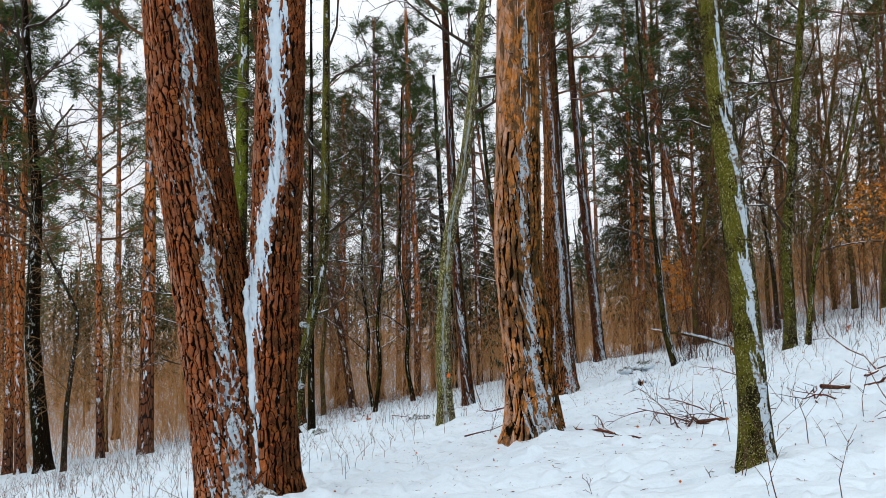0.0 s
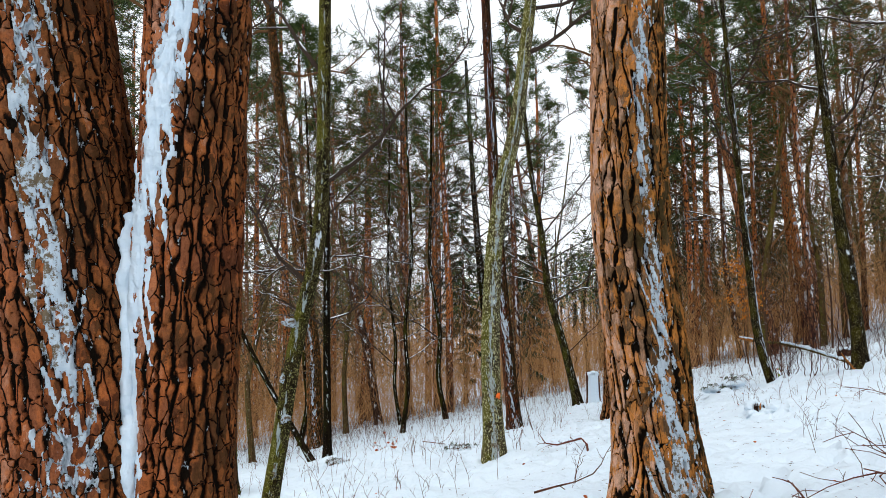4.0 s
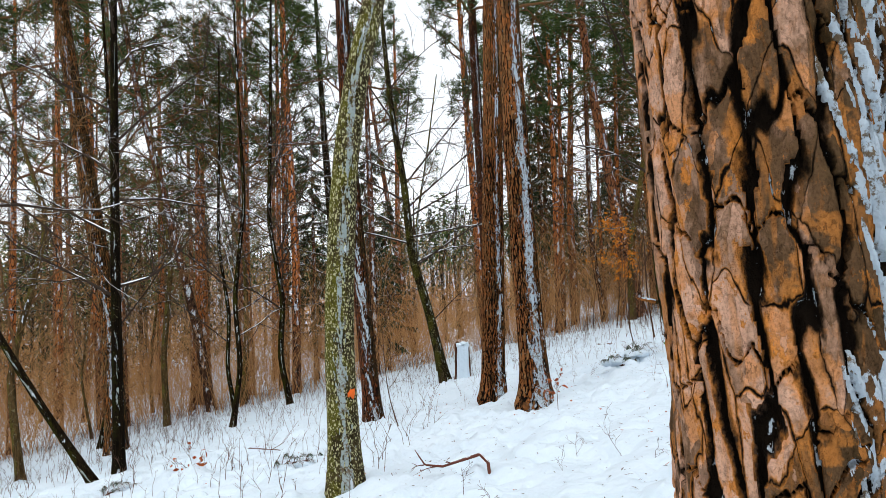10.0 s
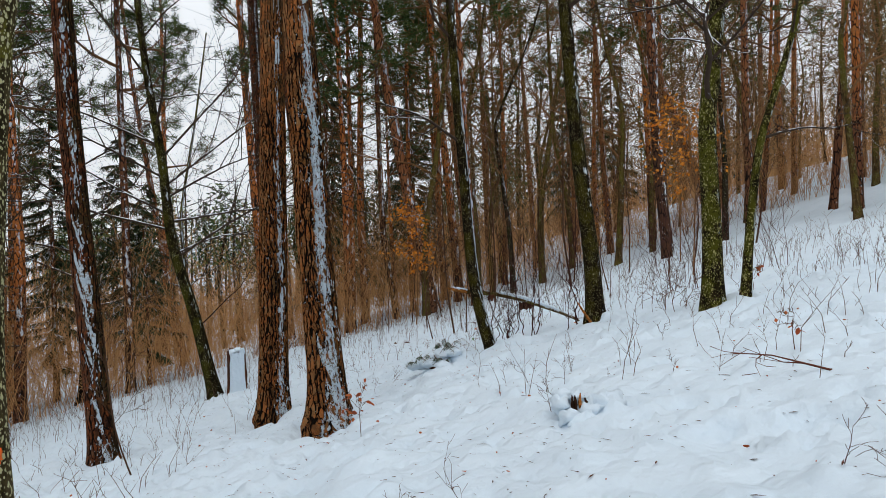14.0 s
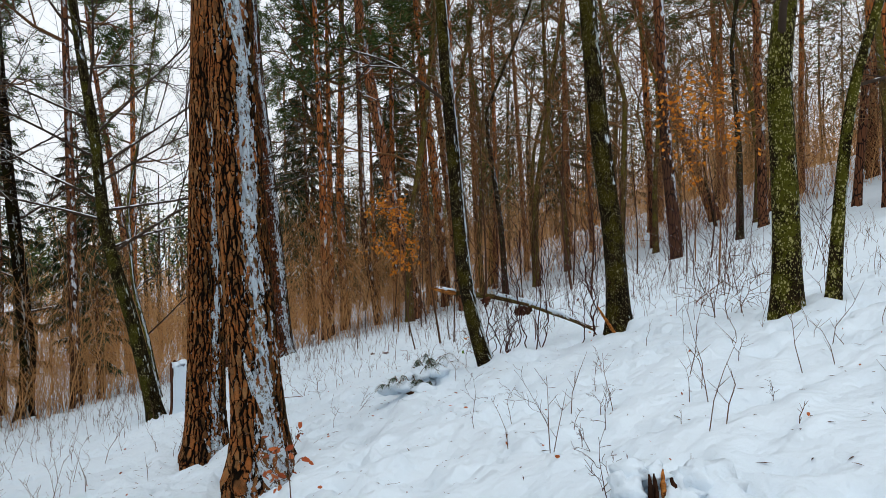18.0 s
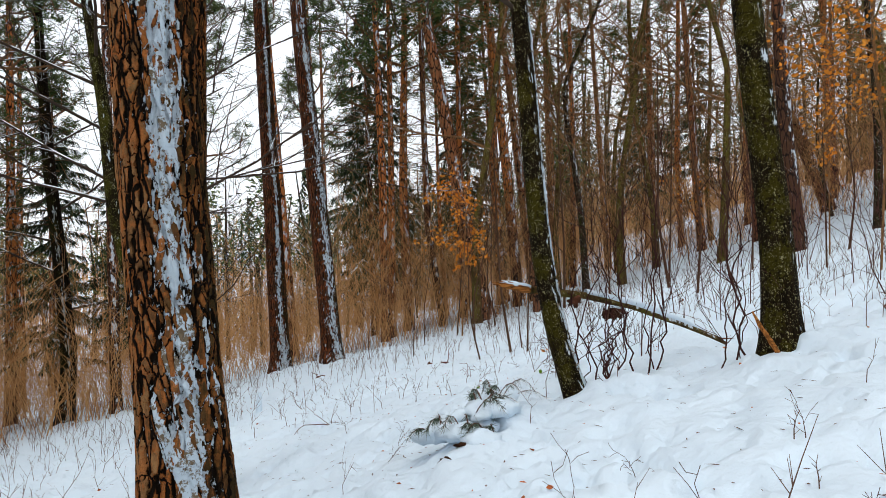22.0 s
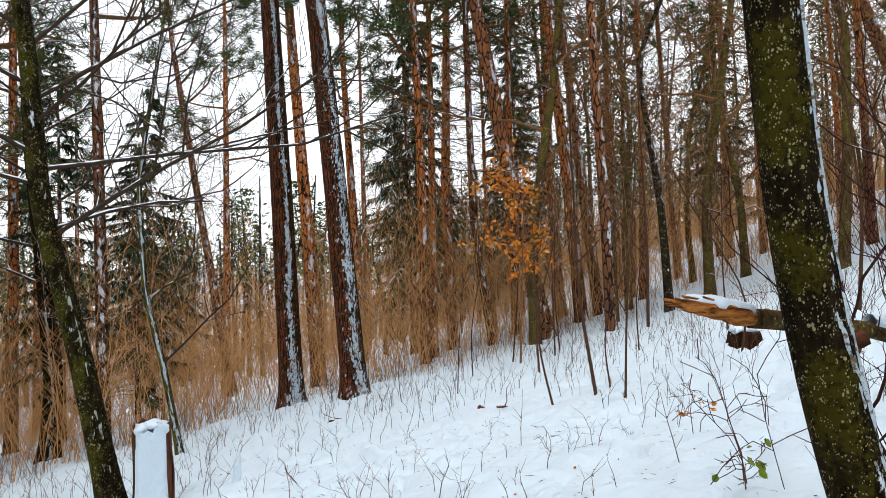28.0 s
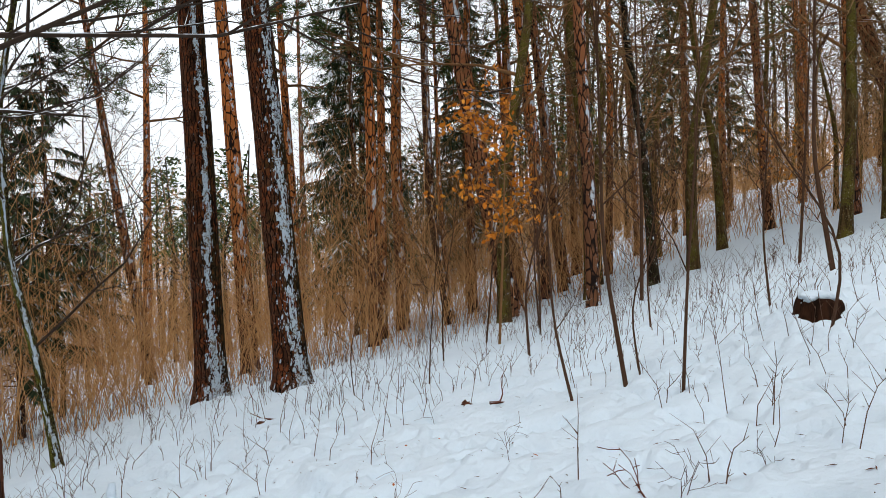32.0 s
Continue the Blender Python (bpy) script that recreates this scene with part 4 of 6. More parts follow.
mossy_tree("dark_tree", 0.4, 37.8, 0.25, [(0.15, 0, 2.0), (-0.05, 0, 5.0), (-0.3, 0, 8.0), (-0.5, 0.1, 12.0)], 18, 74, "dark crooked tree with a snow-plastered foot and bare limbs", M_DARK,
           [(3.5, 3.0, 10, 0.2), (4.6, 3.5, 170, 0.15), (5.6, 3.2, 200, 0.4), (6.5, 4.0, 15, 0.5), (7.5, 3.6, 160, 0.5), (8.5, 3.6, -30, 0.6), (9.5, 3.8, 200, 0.7), (11, 3.4, 40, 0.8), (12.5, 3.2, 150, 0.9), (14, 3, 300, 0.8)], counts=(5, 3), snow=0.3, dense=1.2, dz=0.06, fine_to=9, limb=0.22)
for k, (x, y, r, H, bow) in enumerate([(-2.7, 25.6, 0.075, 12, 0.5), (-1.4, 29.5, 0.1, 14, -0.6), (-6.9, 28.5, 0.1, 14, 0.7), (-8.8, 23.5, 0.085, 12, -0.4), (-3.4, 31.5, 0.08, 13, -0.5)]):
    mossy_tree("dark_tree", x, y, r, [(0.5 * bow, 0, 1.6), (0.25 * bow, 0, 3.4), (0.9 * bow, 0, 6.0), (0.7 * bow, 0, 9.0)], H, 76 + k, "crooked dark bare tree with spreading snow-lined branches", M_MOSS, auto_limbs(176 + k, 2.4, H - 1, 14, 3.2), counts=(6, 3), dz=0.06, fine_to=8, segs=40, limb=0.36)
mossy_tree("thin_tree", 3.88, 31.57, 0.068, [(-0.23, 0.09, 1.49), (-0.59, 0.24, 3.12), (-0.67, 0.27, 5.32), (-0.40, 0.17, 6.94), (-0.25, 0.1, 7.7)], 11, 71, "thin snow-crusted tree, bowed, with long drooping branches", M_MOSSY, auto_limbs(71, 1.5, 10, 12, 2.8) + [(3.0, 3.6, 20, 0.15), (4.6, 3.8, 200, 0.2), (5.5, 4.2, -10, 0.25)], snow=0.6, dense=2.6, crust=M_CRUST)

# pines and slim trees in the middle distance: x, y, girth, run, bark
MID = [
    (19.15, 26.99, 0.21, [(-0.26, 0.11, 3.3), (-0.35, 0.15, 7.36)], M_DARKPINE),
    (32.1, 35.68, 0.33, [(-2.28, 1.17, 7.25), (-3.6, 1.85, 11.7)], M_PINK),
    (14.05, 35.68, 0.29, [(-0.69, 0.24, 3.52), (-1.37, 0.48, 7.86), (-1.78, 0.63, 10.48)], M_PINK),
    (13.86, 39.31, 0.165, [(-0.51, 0.21, 3.88), (-0.57, 0.23, 8.22), (-0.58, 0.24, 11.06)], M_DARKPINE),
    (-6.6, 44.6, 0.29, [(-0.1, 0.01, 9.0), (0.1, -0.02, 18)], M_PINE),
    (-5.0, 36.4, 0.22, [(-0.6, 0.01, 4.0), (-2.6, 0.05, 13)], M_DARKPINE),
]
MID += [
    (-19.3, 28.6, 0.2, [(0.1, 0.0, 6), (0.4, 0.0, 13)], M_PINE),
    (-17.9, 28.3, 0.22, [(-0.1, 0.0, 6), (0.1, 0.0, 13)], M_PINE),
    (1.9, 36.5, 0.17, [(-0.02, 0.0, 6), (-0.1, 0.0, 13)], M_DARKPINE),
    (5.4, 50.0, 0.22, [(-1.2, 0.1, 8), (-2.3, 0.2, 16)], M_PINK),
    (-3.9, 56.8, 0.26, [(0.05, -0.02, 8), (0.2, -0.05, 16)], M_PINE),
    (8.0, 41.0, 0.27, [(-0.3, 0.1, 6), (-0.7, 0.2, 13)], M_PINE),
    (11.5, 50.0, 0.27, [(-0.2, 0.1, 6), (-0.5, 0.2, 13)], M_PINE),
    (17.0, 38.6, 0.24, [(-0.3, 0.1, 5), (-0.9, 0.3, 12)], M_PINE),
    (14.29, 32.59, 0.16, [(-0.05, 0.02, 3.02), (-0.19, 0.08, 7.14)], M_PINK),
    (18.3, 39.46, 0.22, [(-0.58, 0.24, 6.65), (-0.94, 0.38, 10.75)], M_PINK),
]
for n, (x, y, r, offs, bark) in enumerate(MID):
    rng = np.random.RandomState(100 + n)
    H = 20 + 4 * rng.rand()
    tree = thing("pine_tree", x, y, g(x, y) - 0.02, "tall slender pine with snow on one side of its trunk", "tree", "slender pines")
    wood = plain_trunk(r, H, offs, rng, 14)
    green = pine_crown(wood, rng, H, H * 0.5, 2.6, 15, 22, offs)
    part("trunk", wood, (bark, M_DEAD), tree)
    part("crown", green, M_NEEDLE, tree, smooth=False)


# ---- kinds of trees that make up the wood behind ----
def far_pine(seed, H, r, start, bark):
    rng = np.random.RandomState(seed)
    tree = thing("pine_tree", 0, 0, -60, "tall pine with a bare trunk and a high green crown", "tree", "pines of the wood")
    lean = rng.randn(2) * 0.25
    offs = [(lean[0], lean[1], 6.0), (lean[0] * 1.6 + rng.randn() * 0.15, lean[1] * 1.6, 13.0)]
    wood = plain_trunk(r, H, offs, rng, 9, rings=18)
    green = pine_crown(wood, rng, H, start, 3.1, 16, 15, offs)
    wood.slot = 2
    h = start * (0.3 + 0.9 * rng.rand(420))
    haze(wood, rng, np.stack((0 * h, 0 * h, h), -1), 1.7, 420, 0.52, 0.011)
    part("trunk", wood, (bark, M_DEAD, M_HAZE), tree)
    part("crown", green, M_NEEDLE, tree, "green needles dusted with snow", smooth=False)
    return tree


def spruce(seed, H, r):
    """A spruce: whorls of drooping boughs down to the ground."""
    rng = np.random.RandomState(seed)
    tree = thing("spruce_tree", 0, 0, -60, "dark green spruce with drooping snow-dusted boughs", "tree", "spruces of the wood")
    wood, green = plain_trunk(r, H, [(0, 0, 5.0), (0.1, 0.1, 12)], rng, 8, 0.08, rings=14), Geo()
    wood.slot = 1
    for k in range(int(H * 8)):
        f = (k + rng.rand()) / (H * 8)
        h = 1.6 + (H - 1.7) * f
        a, L = rng.rand() * 6.283, (0.35 + 2.5 * (1 - f) ** 0.8) * (0.65 + 0.5 * rng.rand())
        d, s = np.array((math.cos(a), math.sin(a), 0)), np.array((-math.sin(a), math.cos(a), 0))
        u = np.linspace(0, 1, 4)
        pts = np.array((0, 0, h)) + d * (u * L)[:, None] + np.array((0, 0, 1)) * (L * (0.12 * u - 0.42 * u ** 2 + 0.14 * u ** 4))[:, None]
        wood.tube(pts, 0.02 * (1.1 - u) + 0.004, 3, cap=False)
        if f < 0.12 and rng.rand() < 0.6:
            continue
        n = int(26 + 30 * L)
        t = 0.2 + 0.8 * rng.rand(n)
        root = np.array((0, 0, h)) + d * (t * L)[:, None] + np.array((0, 0, 1)) * (L * (0.12 * t - 0.42 * t ** 2 + 0.14 * t ** 4))[:, None]
        way = s * (rng.rand(n, 1) * 2 - 1) * 0.75 + d * 0.35 + np.array((0, 0, -1)) * (0.35 + 0.75 * rng.rand(n, 1))
        ln = (0.3 + 0.4 * rng.rand(n, 1)) * (0.6 + 0.4 * (1 - f))
        w = np.cross(way, d + 0.3 * rng.randn(n, 3))
        w *= 0.045 / (np.linalg.norm(w, axis=1)[:, None] + 1e-9)
        green.add(np.stack((root - w, root + way * ln, root + w), 1), np.arange(3 * n).reshape(-1, 3))
    part("trunk", wood, (M_DARKPINE, M_DEAD), tree)
    part("crown", green, M_SPRUCE, tree, smooth=False)
    return tree


def bare_tree(seed, H, r, bark, twigs, h0, limbs, L, label):
    rng = np.random.RandomState(seed)
    tree = thing("bare_tree", 0, 0, -60, label, "tree", "bare trees of the wood")
    offs = [(rng.randn() * 0.2, rng.randn() * 0.2, 2.5), (rng.randn() * 0.35, rng.randn() * 0.35, 6.0), (rng.randn() * 0.4, rng.randn() * 0.4, 9.0)]
    part("trunk", plain_trunk(r, H, offs, rng, 8, 0.12, 0.3, 16), bark, tree)
    wood = Geo()
    for k in range(limbs):
        h = h0 + (H - h0) * (k + rng.rand()) / limbs
        a = rng.rand() * 6.283
        run = bend(offs, np.array([h]))[0]
        f = (h - h0) / (H - h0)
        grow(wood, rng, (run[0], run[1], h), (math.cos(a), math.sin(a), 0.35 + 0.8 * rng.rand()), L * (1.1 - 0.6 * f) * (0.7 + 0.6 * rng.rand()), r * 0.34 * (1 - 0.6 * f), (5, 3), 0.09, 0.2, None, 0.006)
    wood.slot = 1
    n = 1050
    h = h0 * 0.8 + (H - h0 * 0.8) * rng.rand(n)
    haze(wood, rng, np.stack((0 * h, 0 * h, h), -1), 1.9, n, 0.58, 0.011)
    part("crown", wood, (twigs, M_HAZE), tree, "fine bare brown twigs")
    return tree


PINES = [far_pine(200 + k, 19 + 1.3 * k, 0.15 + 0.022 * k, 8.5 + 0.8 * k, (M_PINE, M_PINE, M_PINK)[k % 3]) for k in range(6)]
SPRUCES = [spruce(220 + k, 13 + 4 * k, 0.14 + 0.03 * k) for k in range(3)]
BARES = [bare_tree(240 + k, 9 + 1.2 * k, 0.06 + 0.012 * k, (M_OLIVE, M_GREY, M_OLIVE)[k % 3], (M_BROWN, M_DEAD)[k % 2], 1.8 + 0.3 * k, 10, 2.4 + 0.2 * k, "bare grey-brown tree with a net of fine twigs") for k in range(7)]
for proto in PINES + SPRUCES + BARES:
    proto["spare"] = 1


def plant(kinds, k, x, y, size, turn):
    t = copy_thing(kinds[k % len(kinds)], Matrix.LocRotScale((x, y, g(x, y) - 0.03), Euler((0, 0, turn)), (size, size, size)))
    return t


# trees picked out one by one: variant, x, y, size
SPRUCE_SPOTS = [
    (2, 15.1, 51.9, 1.1), (2, 23.8, 57.3, 1.0), (0, 2.6, 37.5, 0.6), (1, -0.8, 46.0, 0.9), (0, 2.3, 46.0, 1.0),
    (1, 13.4, 47.5, 1.1), (1, 19.7, 49.6, 1.0),
    (0, 33.8, 50.4, 1.2), (1, 38.6, 50.6, 1.0),
]
VALLEY_PINES = [
    (3, -20.2, 31.0, 1.0), (0, -22.6, 36.0, 1.0), (3, -12.2, 33.5, 1.05), (2, -9.0, 38.5, 1.0), (4, -11.0, 42.0, 1.1), (1, -14.9, 29.0, 1.0), (4, -21.6, 44.0, 1.1), (1, -13.0, 37.1, 1.0), (4, -14.2, 45.2, 1.0),
    (0, -14.3, 49.2, 1.0), (4, -2.6, 46.5, 1.0), (3, -4.2, 44.0, 1.0), (3, -1.5, 36.0, 0.95), (1, -2.4, 41.0, 1.0),
    (1, -5.0, 50.0, 1.0), (5, -4.1, 39.5, 0.9), (2, -7.5, 47.0, 1.0),
]
HILL_PINES = [
    (1, 15.8, 41.5, 1.0), (4, 18.8, 43.5, 1.0), (0, 21.0, 40.5, 1.0),
    (3, 13.7, 43.0, 1.1), (5, 16.8, 72.1, 1.1), (4, 21.7, 80.9, 1.1), (2, 24.8, 27.8, 1.0), (1, 35.5, 33.0, 1.0), (0, 19.4, 44.0, 1.0),
    (4, 37.3, 39.3, 1.0), (2, 26.9, 45.6, 1.0), (5, 31.5, 47.0, 1.0), (3, 34.5, 42.6, 0.9), (1, 25.8, 34.2, 1.0), (2, 26.3, 37.8, 1.0),
    (5, 23.3, 45.6, 1.0), (1, 12.2, 41.0, 1.0),
]
BARE_SPOTS = [
    (3, -7.2, 24.0, 1.0), (5, -5.9, 32.5, 1.0), (6, -3.7, 36.3, 1.0), (3, 2.9, 42.5, 0.8), (6, 20.3, 30.8, 1.1), (4, 21.1, 26.1, 1.1),
    (6, 18.8, 34.1, 1.2), (5, 18.4, 37.7, 1.1), (6, 22.5, 36.5, 1.2), (6, 27.2, 29.8, 1.1), (6, 24.2, 41.3, 1.1), (5, 30.2, 41.1, 1.2),
    (6, 12.9, 34.2, 1.2), (5, 15.7, 34.6, 1.25), (4, 16.6, 33.2, 1.2),
]
PICKED = []
for kinds, spots in ((SPRUCES, SPRUCE_SPOTS), (PINES, VALLEY_PINES), (PINES, HILL_PINES), (BARES, BARE_SPOTS)):
    for k, x, y, size in spots:
        plant(kinds, k, x, y, size, (k * 1.7 + x) % 6.28)
        PICKED.append((x, y))

# the rest of the wood, at random, away from the open slope
rng = random.Random(77)
taken = [(x, y) for x, y, *_ in MID] + PICKED + [(-5.7, 25.8), (-4.2, 21), (7.2, 30.8), (6.1, 32.2), (3.3, 26.9), (-5.5, 16.9), (-15.9, 26.6), (3.9, 31.6)]
WAY = [(-0.1 + 0.012 * k * k * 0.9, -2 + 1.12 * k) for k in range(21)]


def room(x, y, gap):
    return all((x - a) ** 2 + (y - b) ** 2 > gap * gap for a, b in taken)


planted = 0
for _ in range(6000):
    x, y = (rng.uniform(-44, 50), rng.uniform(-10, 66)) if rng.random() < 0.78 else (rng.uniform(17, 48), rng.uniform(10, 46))
    near = min(math.hypot(x - a, y - b) for a, b in WAY)
    # the open slope round the way and uphill of it stays free
    aside = not -0.75 < math.atan2(x, y + 2) < 1.15 and near > 16 and rng.random() < 0.85
    open_slope = aside or near < 13 or (x < 0 and y < 24 and near < 17) or (y < 24 and -7 < x < 20) or (y < 34 and 0 < x < 13.5) or (y < 31 and 13 < x < 18)
    if open_slope or not room(x, y, 2.3 if near < 35 else 3.0):
        continue
    if (x < -5 and y < 50 and rng.random() < 0.35) or (-3 < x < 11 and y < 58) or (-6 < x < 0 and y < 38):
        continue
    if x > 11 and y > 33 and rng.random() < 0.45:
        continue
    d = rng.random()
    uphill = x > 12
    kinds = PINES if d < (0.34 if uphill else 0.5) else SPRUCES if d < (0.34 if uphill else 0.5 if y < 50 else 0.6) else BARES
    plant(kinds, rng.randrange(7), x, y, rng.uniform(0.85, 1.2), rng.uniform(0, 6.28))
    taken.append((x, y))
    planted += 1
    if planted >= 125:
        break
for proto in PINES + SPRUCES + BARES:
    for o in (*proto.children_recursive, proto):
        bpy.data.objects.remove(o)


# ---- thickets of brown saplings ----
def stem_kinds(rng, n, lo, hi, twigs, r, rise=0.7, segs=3):
    out = []
    for _ in range(n):
        geo = Geo()
        H = lo + (hi - lo) * rng.rand() ** 1.5
        pts = [np.zeros(3)]
        d = np.array((rng.randn() * 0.1, rng.randn() * 0.1, 1.0))
        for _ in range(segs):
            d = unit(d + rng.randn(3) * (0.27, 0.27, 0))
            pts.append(pts[-1] + d * H / segs)
        pts = np.array(pts)
        pts[0, 2] = -0.15
        geo.tube(pts, np.linspace(r, r * 0.3, segs + 1), 3, cap=False)
        for _ in range(twigs):
            f = 0.2 + 0.78 * rng.rand()
            i = min(int(f * segs), segs - 1)
            p = pts[i] + (pts[i + 1] - pts[i]) * (f * segs - i)
            a = rng.rand() * 6.283
            e = p + np.array((math.cos(a), math.sin(a), rise + 0.8 * rng.rand())) * H * (0.08 + 0.17 * rng.rand())
            geo.tube((p, e), (r * 0.5, r * 0.22), 3, cap=False)
        v, f = geo.arrays()
        out.append((v, np.concatenate(f)))
    return out


def strew(name, kinds, places, material, label, category, rng, lo=0.8, hi=1.25):
    """One joined mesh of many small plants."""
    geo = Geo()
    for x, y in places:
        v, f = kinds[rng.randint(len(kinds))]
        a, s = rng.rand() * 6.283, lo + (hi - lo) * rng.rand()
        c, k = math.cos(a), math.sin(a)
        geo.add(np.stack((x + s * (c * v[:, 0] - k * v[:, 1]), y + s * (k * v[:, 0] + c * v[:, 1]), sz(x, y) + s * v[:, 2]), -1), f)
    return tagged(part(name, geo, material), label, category, kind="stuff")


rng = np.random.RandomState(9)
thick = stem_kinds(rng, 30, 1.2, 6.4, 9, 0.009, 0.5)
spots = []
while len(spots) < 8200:
    x, y = rng.uniform(-34, 52), rng.uniform(12, 62)
    near = min(math.hypot(x - a, y - b) for a, b in WAY)
    edge = y - (33.5 + 0.1 * x) if x < 13 else y - (34.8 + 0.3 * (x - 13)) if x < 24 else y - (38.1 - 1.3 * (x - 24)) if x < 38 else y - 20
    if near < 12 or edge < 0 or rng.rand() > math.exp(-edge / (15 if x > 9 else 22)) or vnoise(x * 0.35, y * 0.35) < 0.3 or math.hypot(x - 9.6, y - 28.5) < 3.2:
        continue
    spots.append((x, y))
for k in range(2):
    strew("sapling_thicket", thick, spots[k::2], M_BRUSH, "dense thicket of thin brown leafless saplings in snow", "thicket", rng)


# ---- the far wood ----
def far_wood(rng, n, r0, r1, label, many=1.0):
    """Many far trees in one mesh: stems, and crowns of coarse sprays."""
    geo = Geo()
    for _ in range(n):
        a, d = (rng.uniform(-1.0, 1.6) if rng.rand() < 0.88 else rng.uniform(1.6, 5.3)), r0 + (r1 - r0) * rng.rand() ** 0.7
        if 0.4 < a < 1.6 and rng.rand() < 0.15:
            continue
        x, y = 3 + d * math.sin(a), 12 + d * math.cos(a)
        z, H, kind = g(x, y), rng.uniform(10, 17 if a < 0.5 else 22), rng.rand()
        geo.slot = 0
        geo.tube([(x, y, z - 0.5), (x + rng.randn() * 0.3, y, z + H * 0.5), (x + rng.randn() * 0.5, y, z + H)], (0.2, 0.14, 0.04), 4, cap=False)
        if kind < 0.5:
            m = int(150 * many)
            hs, w = H * (0.5 + 0.5 * rng.rand(m)), 2.4
            rad = w * np.sqrt(np.clip(1.1 - hs / H, 0, 1)) * 1.5 * rng.rand(m)
        elif kind < 0.8:
            m = int(190 * many)
            hs, w = H * (0.08 + 0.92 * rng.rand(m) ** 1.2), 2.8
            rad = w * (1.02 - hs / H) * np.sqrt(rng.rand(m))
        else:
            m, hs, w = 110, H * (0.2 + 0.6 * rng.rand(110)), 2.0
            rad = w * np.sqrt(rng.rand(m))
        geo.slot = 1 if kind < 0.5 else 2 if kind < 0.8 else 3
        t = rng.rand(m) * 6.283
        p = np.stack((x + rad * np.cos(t), y + rad * np.sin(t), z + hs), -1)
        d1 = rng.randn(m, 3) * (1, 1, 0.45)
        d1 *= (0.75 / many ** 0.5 if kind < 0.8 else 1.1) / np.linalg.norm(d1, axis=1)[:, None]
        if kind >= 0.5 and kind < 0.8:
            d1[:, 2] -= 0.35
        if kind >= 0.8:
            d1[:, 2] = abs(d1[:, 2]) + 0.5
        s = np.cross(d1, rng.randn(m, 3))
        s *= (0.16 / many ** 0.65 if kind < 0.8 else 0.025) / (np.linalg.norm(s, axis=1)[:, None] + 1e-9)
        geo.add(np.stack((p - d1 * 0.5 - s * 0.3, p + s, p + d1 * 0.6, p - s), 1), np.arange(4 * m).reshape(-1, 4))
        # brown undergrowth between the stems
        geo.slot, m = 3, 60
        p = np.stack((x + 3.2 * rng.randn(m), y + 3.2 * rng.randn(m), z + 0.2 + 5.5 * rng.rand(m) ** 1.4), -1)
        d1 = rng.randn(m, 3) * (0.35, 0.35, 0.3) + (0, 0, 1.1)
        s = np.cross(d1, rng.randn(m, 3))
        s *= d * 0.0007 / (np.linalg.norm(s, axis=1)[:, None] + 1e-9)
        geo.add(np.stack((p - d1 - s, p - d1 + s, p + d1), 1), np.arange(3 * m).reshape(-1, 3))
    return tagged(part("far_wood", geo, (M_GREY, M_NEEDLE, M_SPRUCE, M_BRUSH), smooth=False), label, "forest", kind="stuff")


rng = np.random.RandomState(31)
far_wood(rng, 420, 50, 95, "dense mixed wood of pines and spruces in the distance", 2.6)
far_wood(rng, 420, 100, 230, "snowy wooded hillside far across the valley")

# weeds and seedlings that poke out of the snow
weed = stem_kinds(rng, 24, 0.14, 0.62, 4, 0.0042, 0.7, 3)
spots = []
while len(spots) < 7800:
    x, y = rng.uniform(-12, 18), rng.uniform(3, 42)
    near = min(math.hypot(x - a, y - b) for a, b in WAY)
    if near < 1.6 or vnoise(x * 0.5 + 3, y * 0.5) < 0.3 or rng.rand() > (0.3 + 0.7 * step(4, 10, near)):
        continue
    spots.append((x, y))
strew("seedlings", weed, spots, M_WEED, "thin dry stems and seedlings standing in the snow", "weeds", rng)


# ---- things on the slope ----
def snow_lump(parent, x, y, z, size, seed, name="snow_clump", material=None, rough=0.35):
    """A rounded uneven clump of snow."""
    rng = np.random.RandomState(seed)
    u, v = np.meshgrid(np.linspace(0, np.pi, 9), np.arange(14) * 2 * np.pi / 14, indexing="ij")
    w = 1 + rough * (fbm(2 * np.sin(u) * np.cos(v) + seed * 3.7, 2 * np.cos(u) + 2 * np.sin(u) * np.sin(v)) - 0.5) * 2
    P = np.stack((np.sin(u) * np.cos(v) * w * size[0], np.sin(u) * np.sin(v) * w * size[1], np.cos(u) * w * size[2]), -1)
    i, j = np.meshgrid(np.arange(8), np.arange(14), indexing="ij")
    q = np.stack((i * 14 + j, (i + 1) * 14 + j, (i + 1) * 14 + (j + 1) % 14, i * 14 + (j + 1) % 14), -1).reshape(-1, 4)
    ob = part(name, Geo().add(P, q), material or M_CRUST, parent)
    ob.location = (x, y, z)
    return ob


def rough_log(geo, pts, radii, sides=14, seed=0, rough=0.12):
    """A limb with uneven girth."""
    pts, radii = np.asarray(pts, float), np.asarray(radii, float)
    t = np.linspace(0, 1, len(pts))
    n = 40
    f = np.linspace(0, 1, n)
    P = np.stack([np.interp(f, t, pts[:, c]) for c in range(3)], -1)
    start = geo.n
    geo.tube(P, np.interp(f, t, radii), sides)
    V = geo.v[-1].reshape(n, sides, 3)
    k = 1 + rough * 2 * (fbm(np.arange(sides)[None] * 0.9 + 0 * f[:, None] + seed, f[:, None] * 14 + 0 * np.arange(sides)[None]) - 0.5)
    geo.v[-1] = (P[:, None] + (V - P[:, None]) * k[..., None]).reshape(-1, 3)


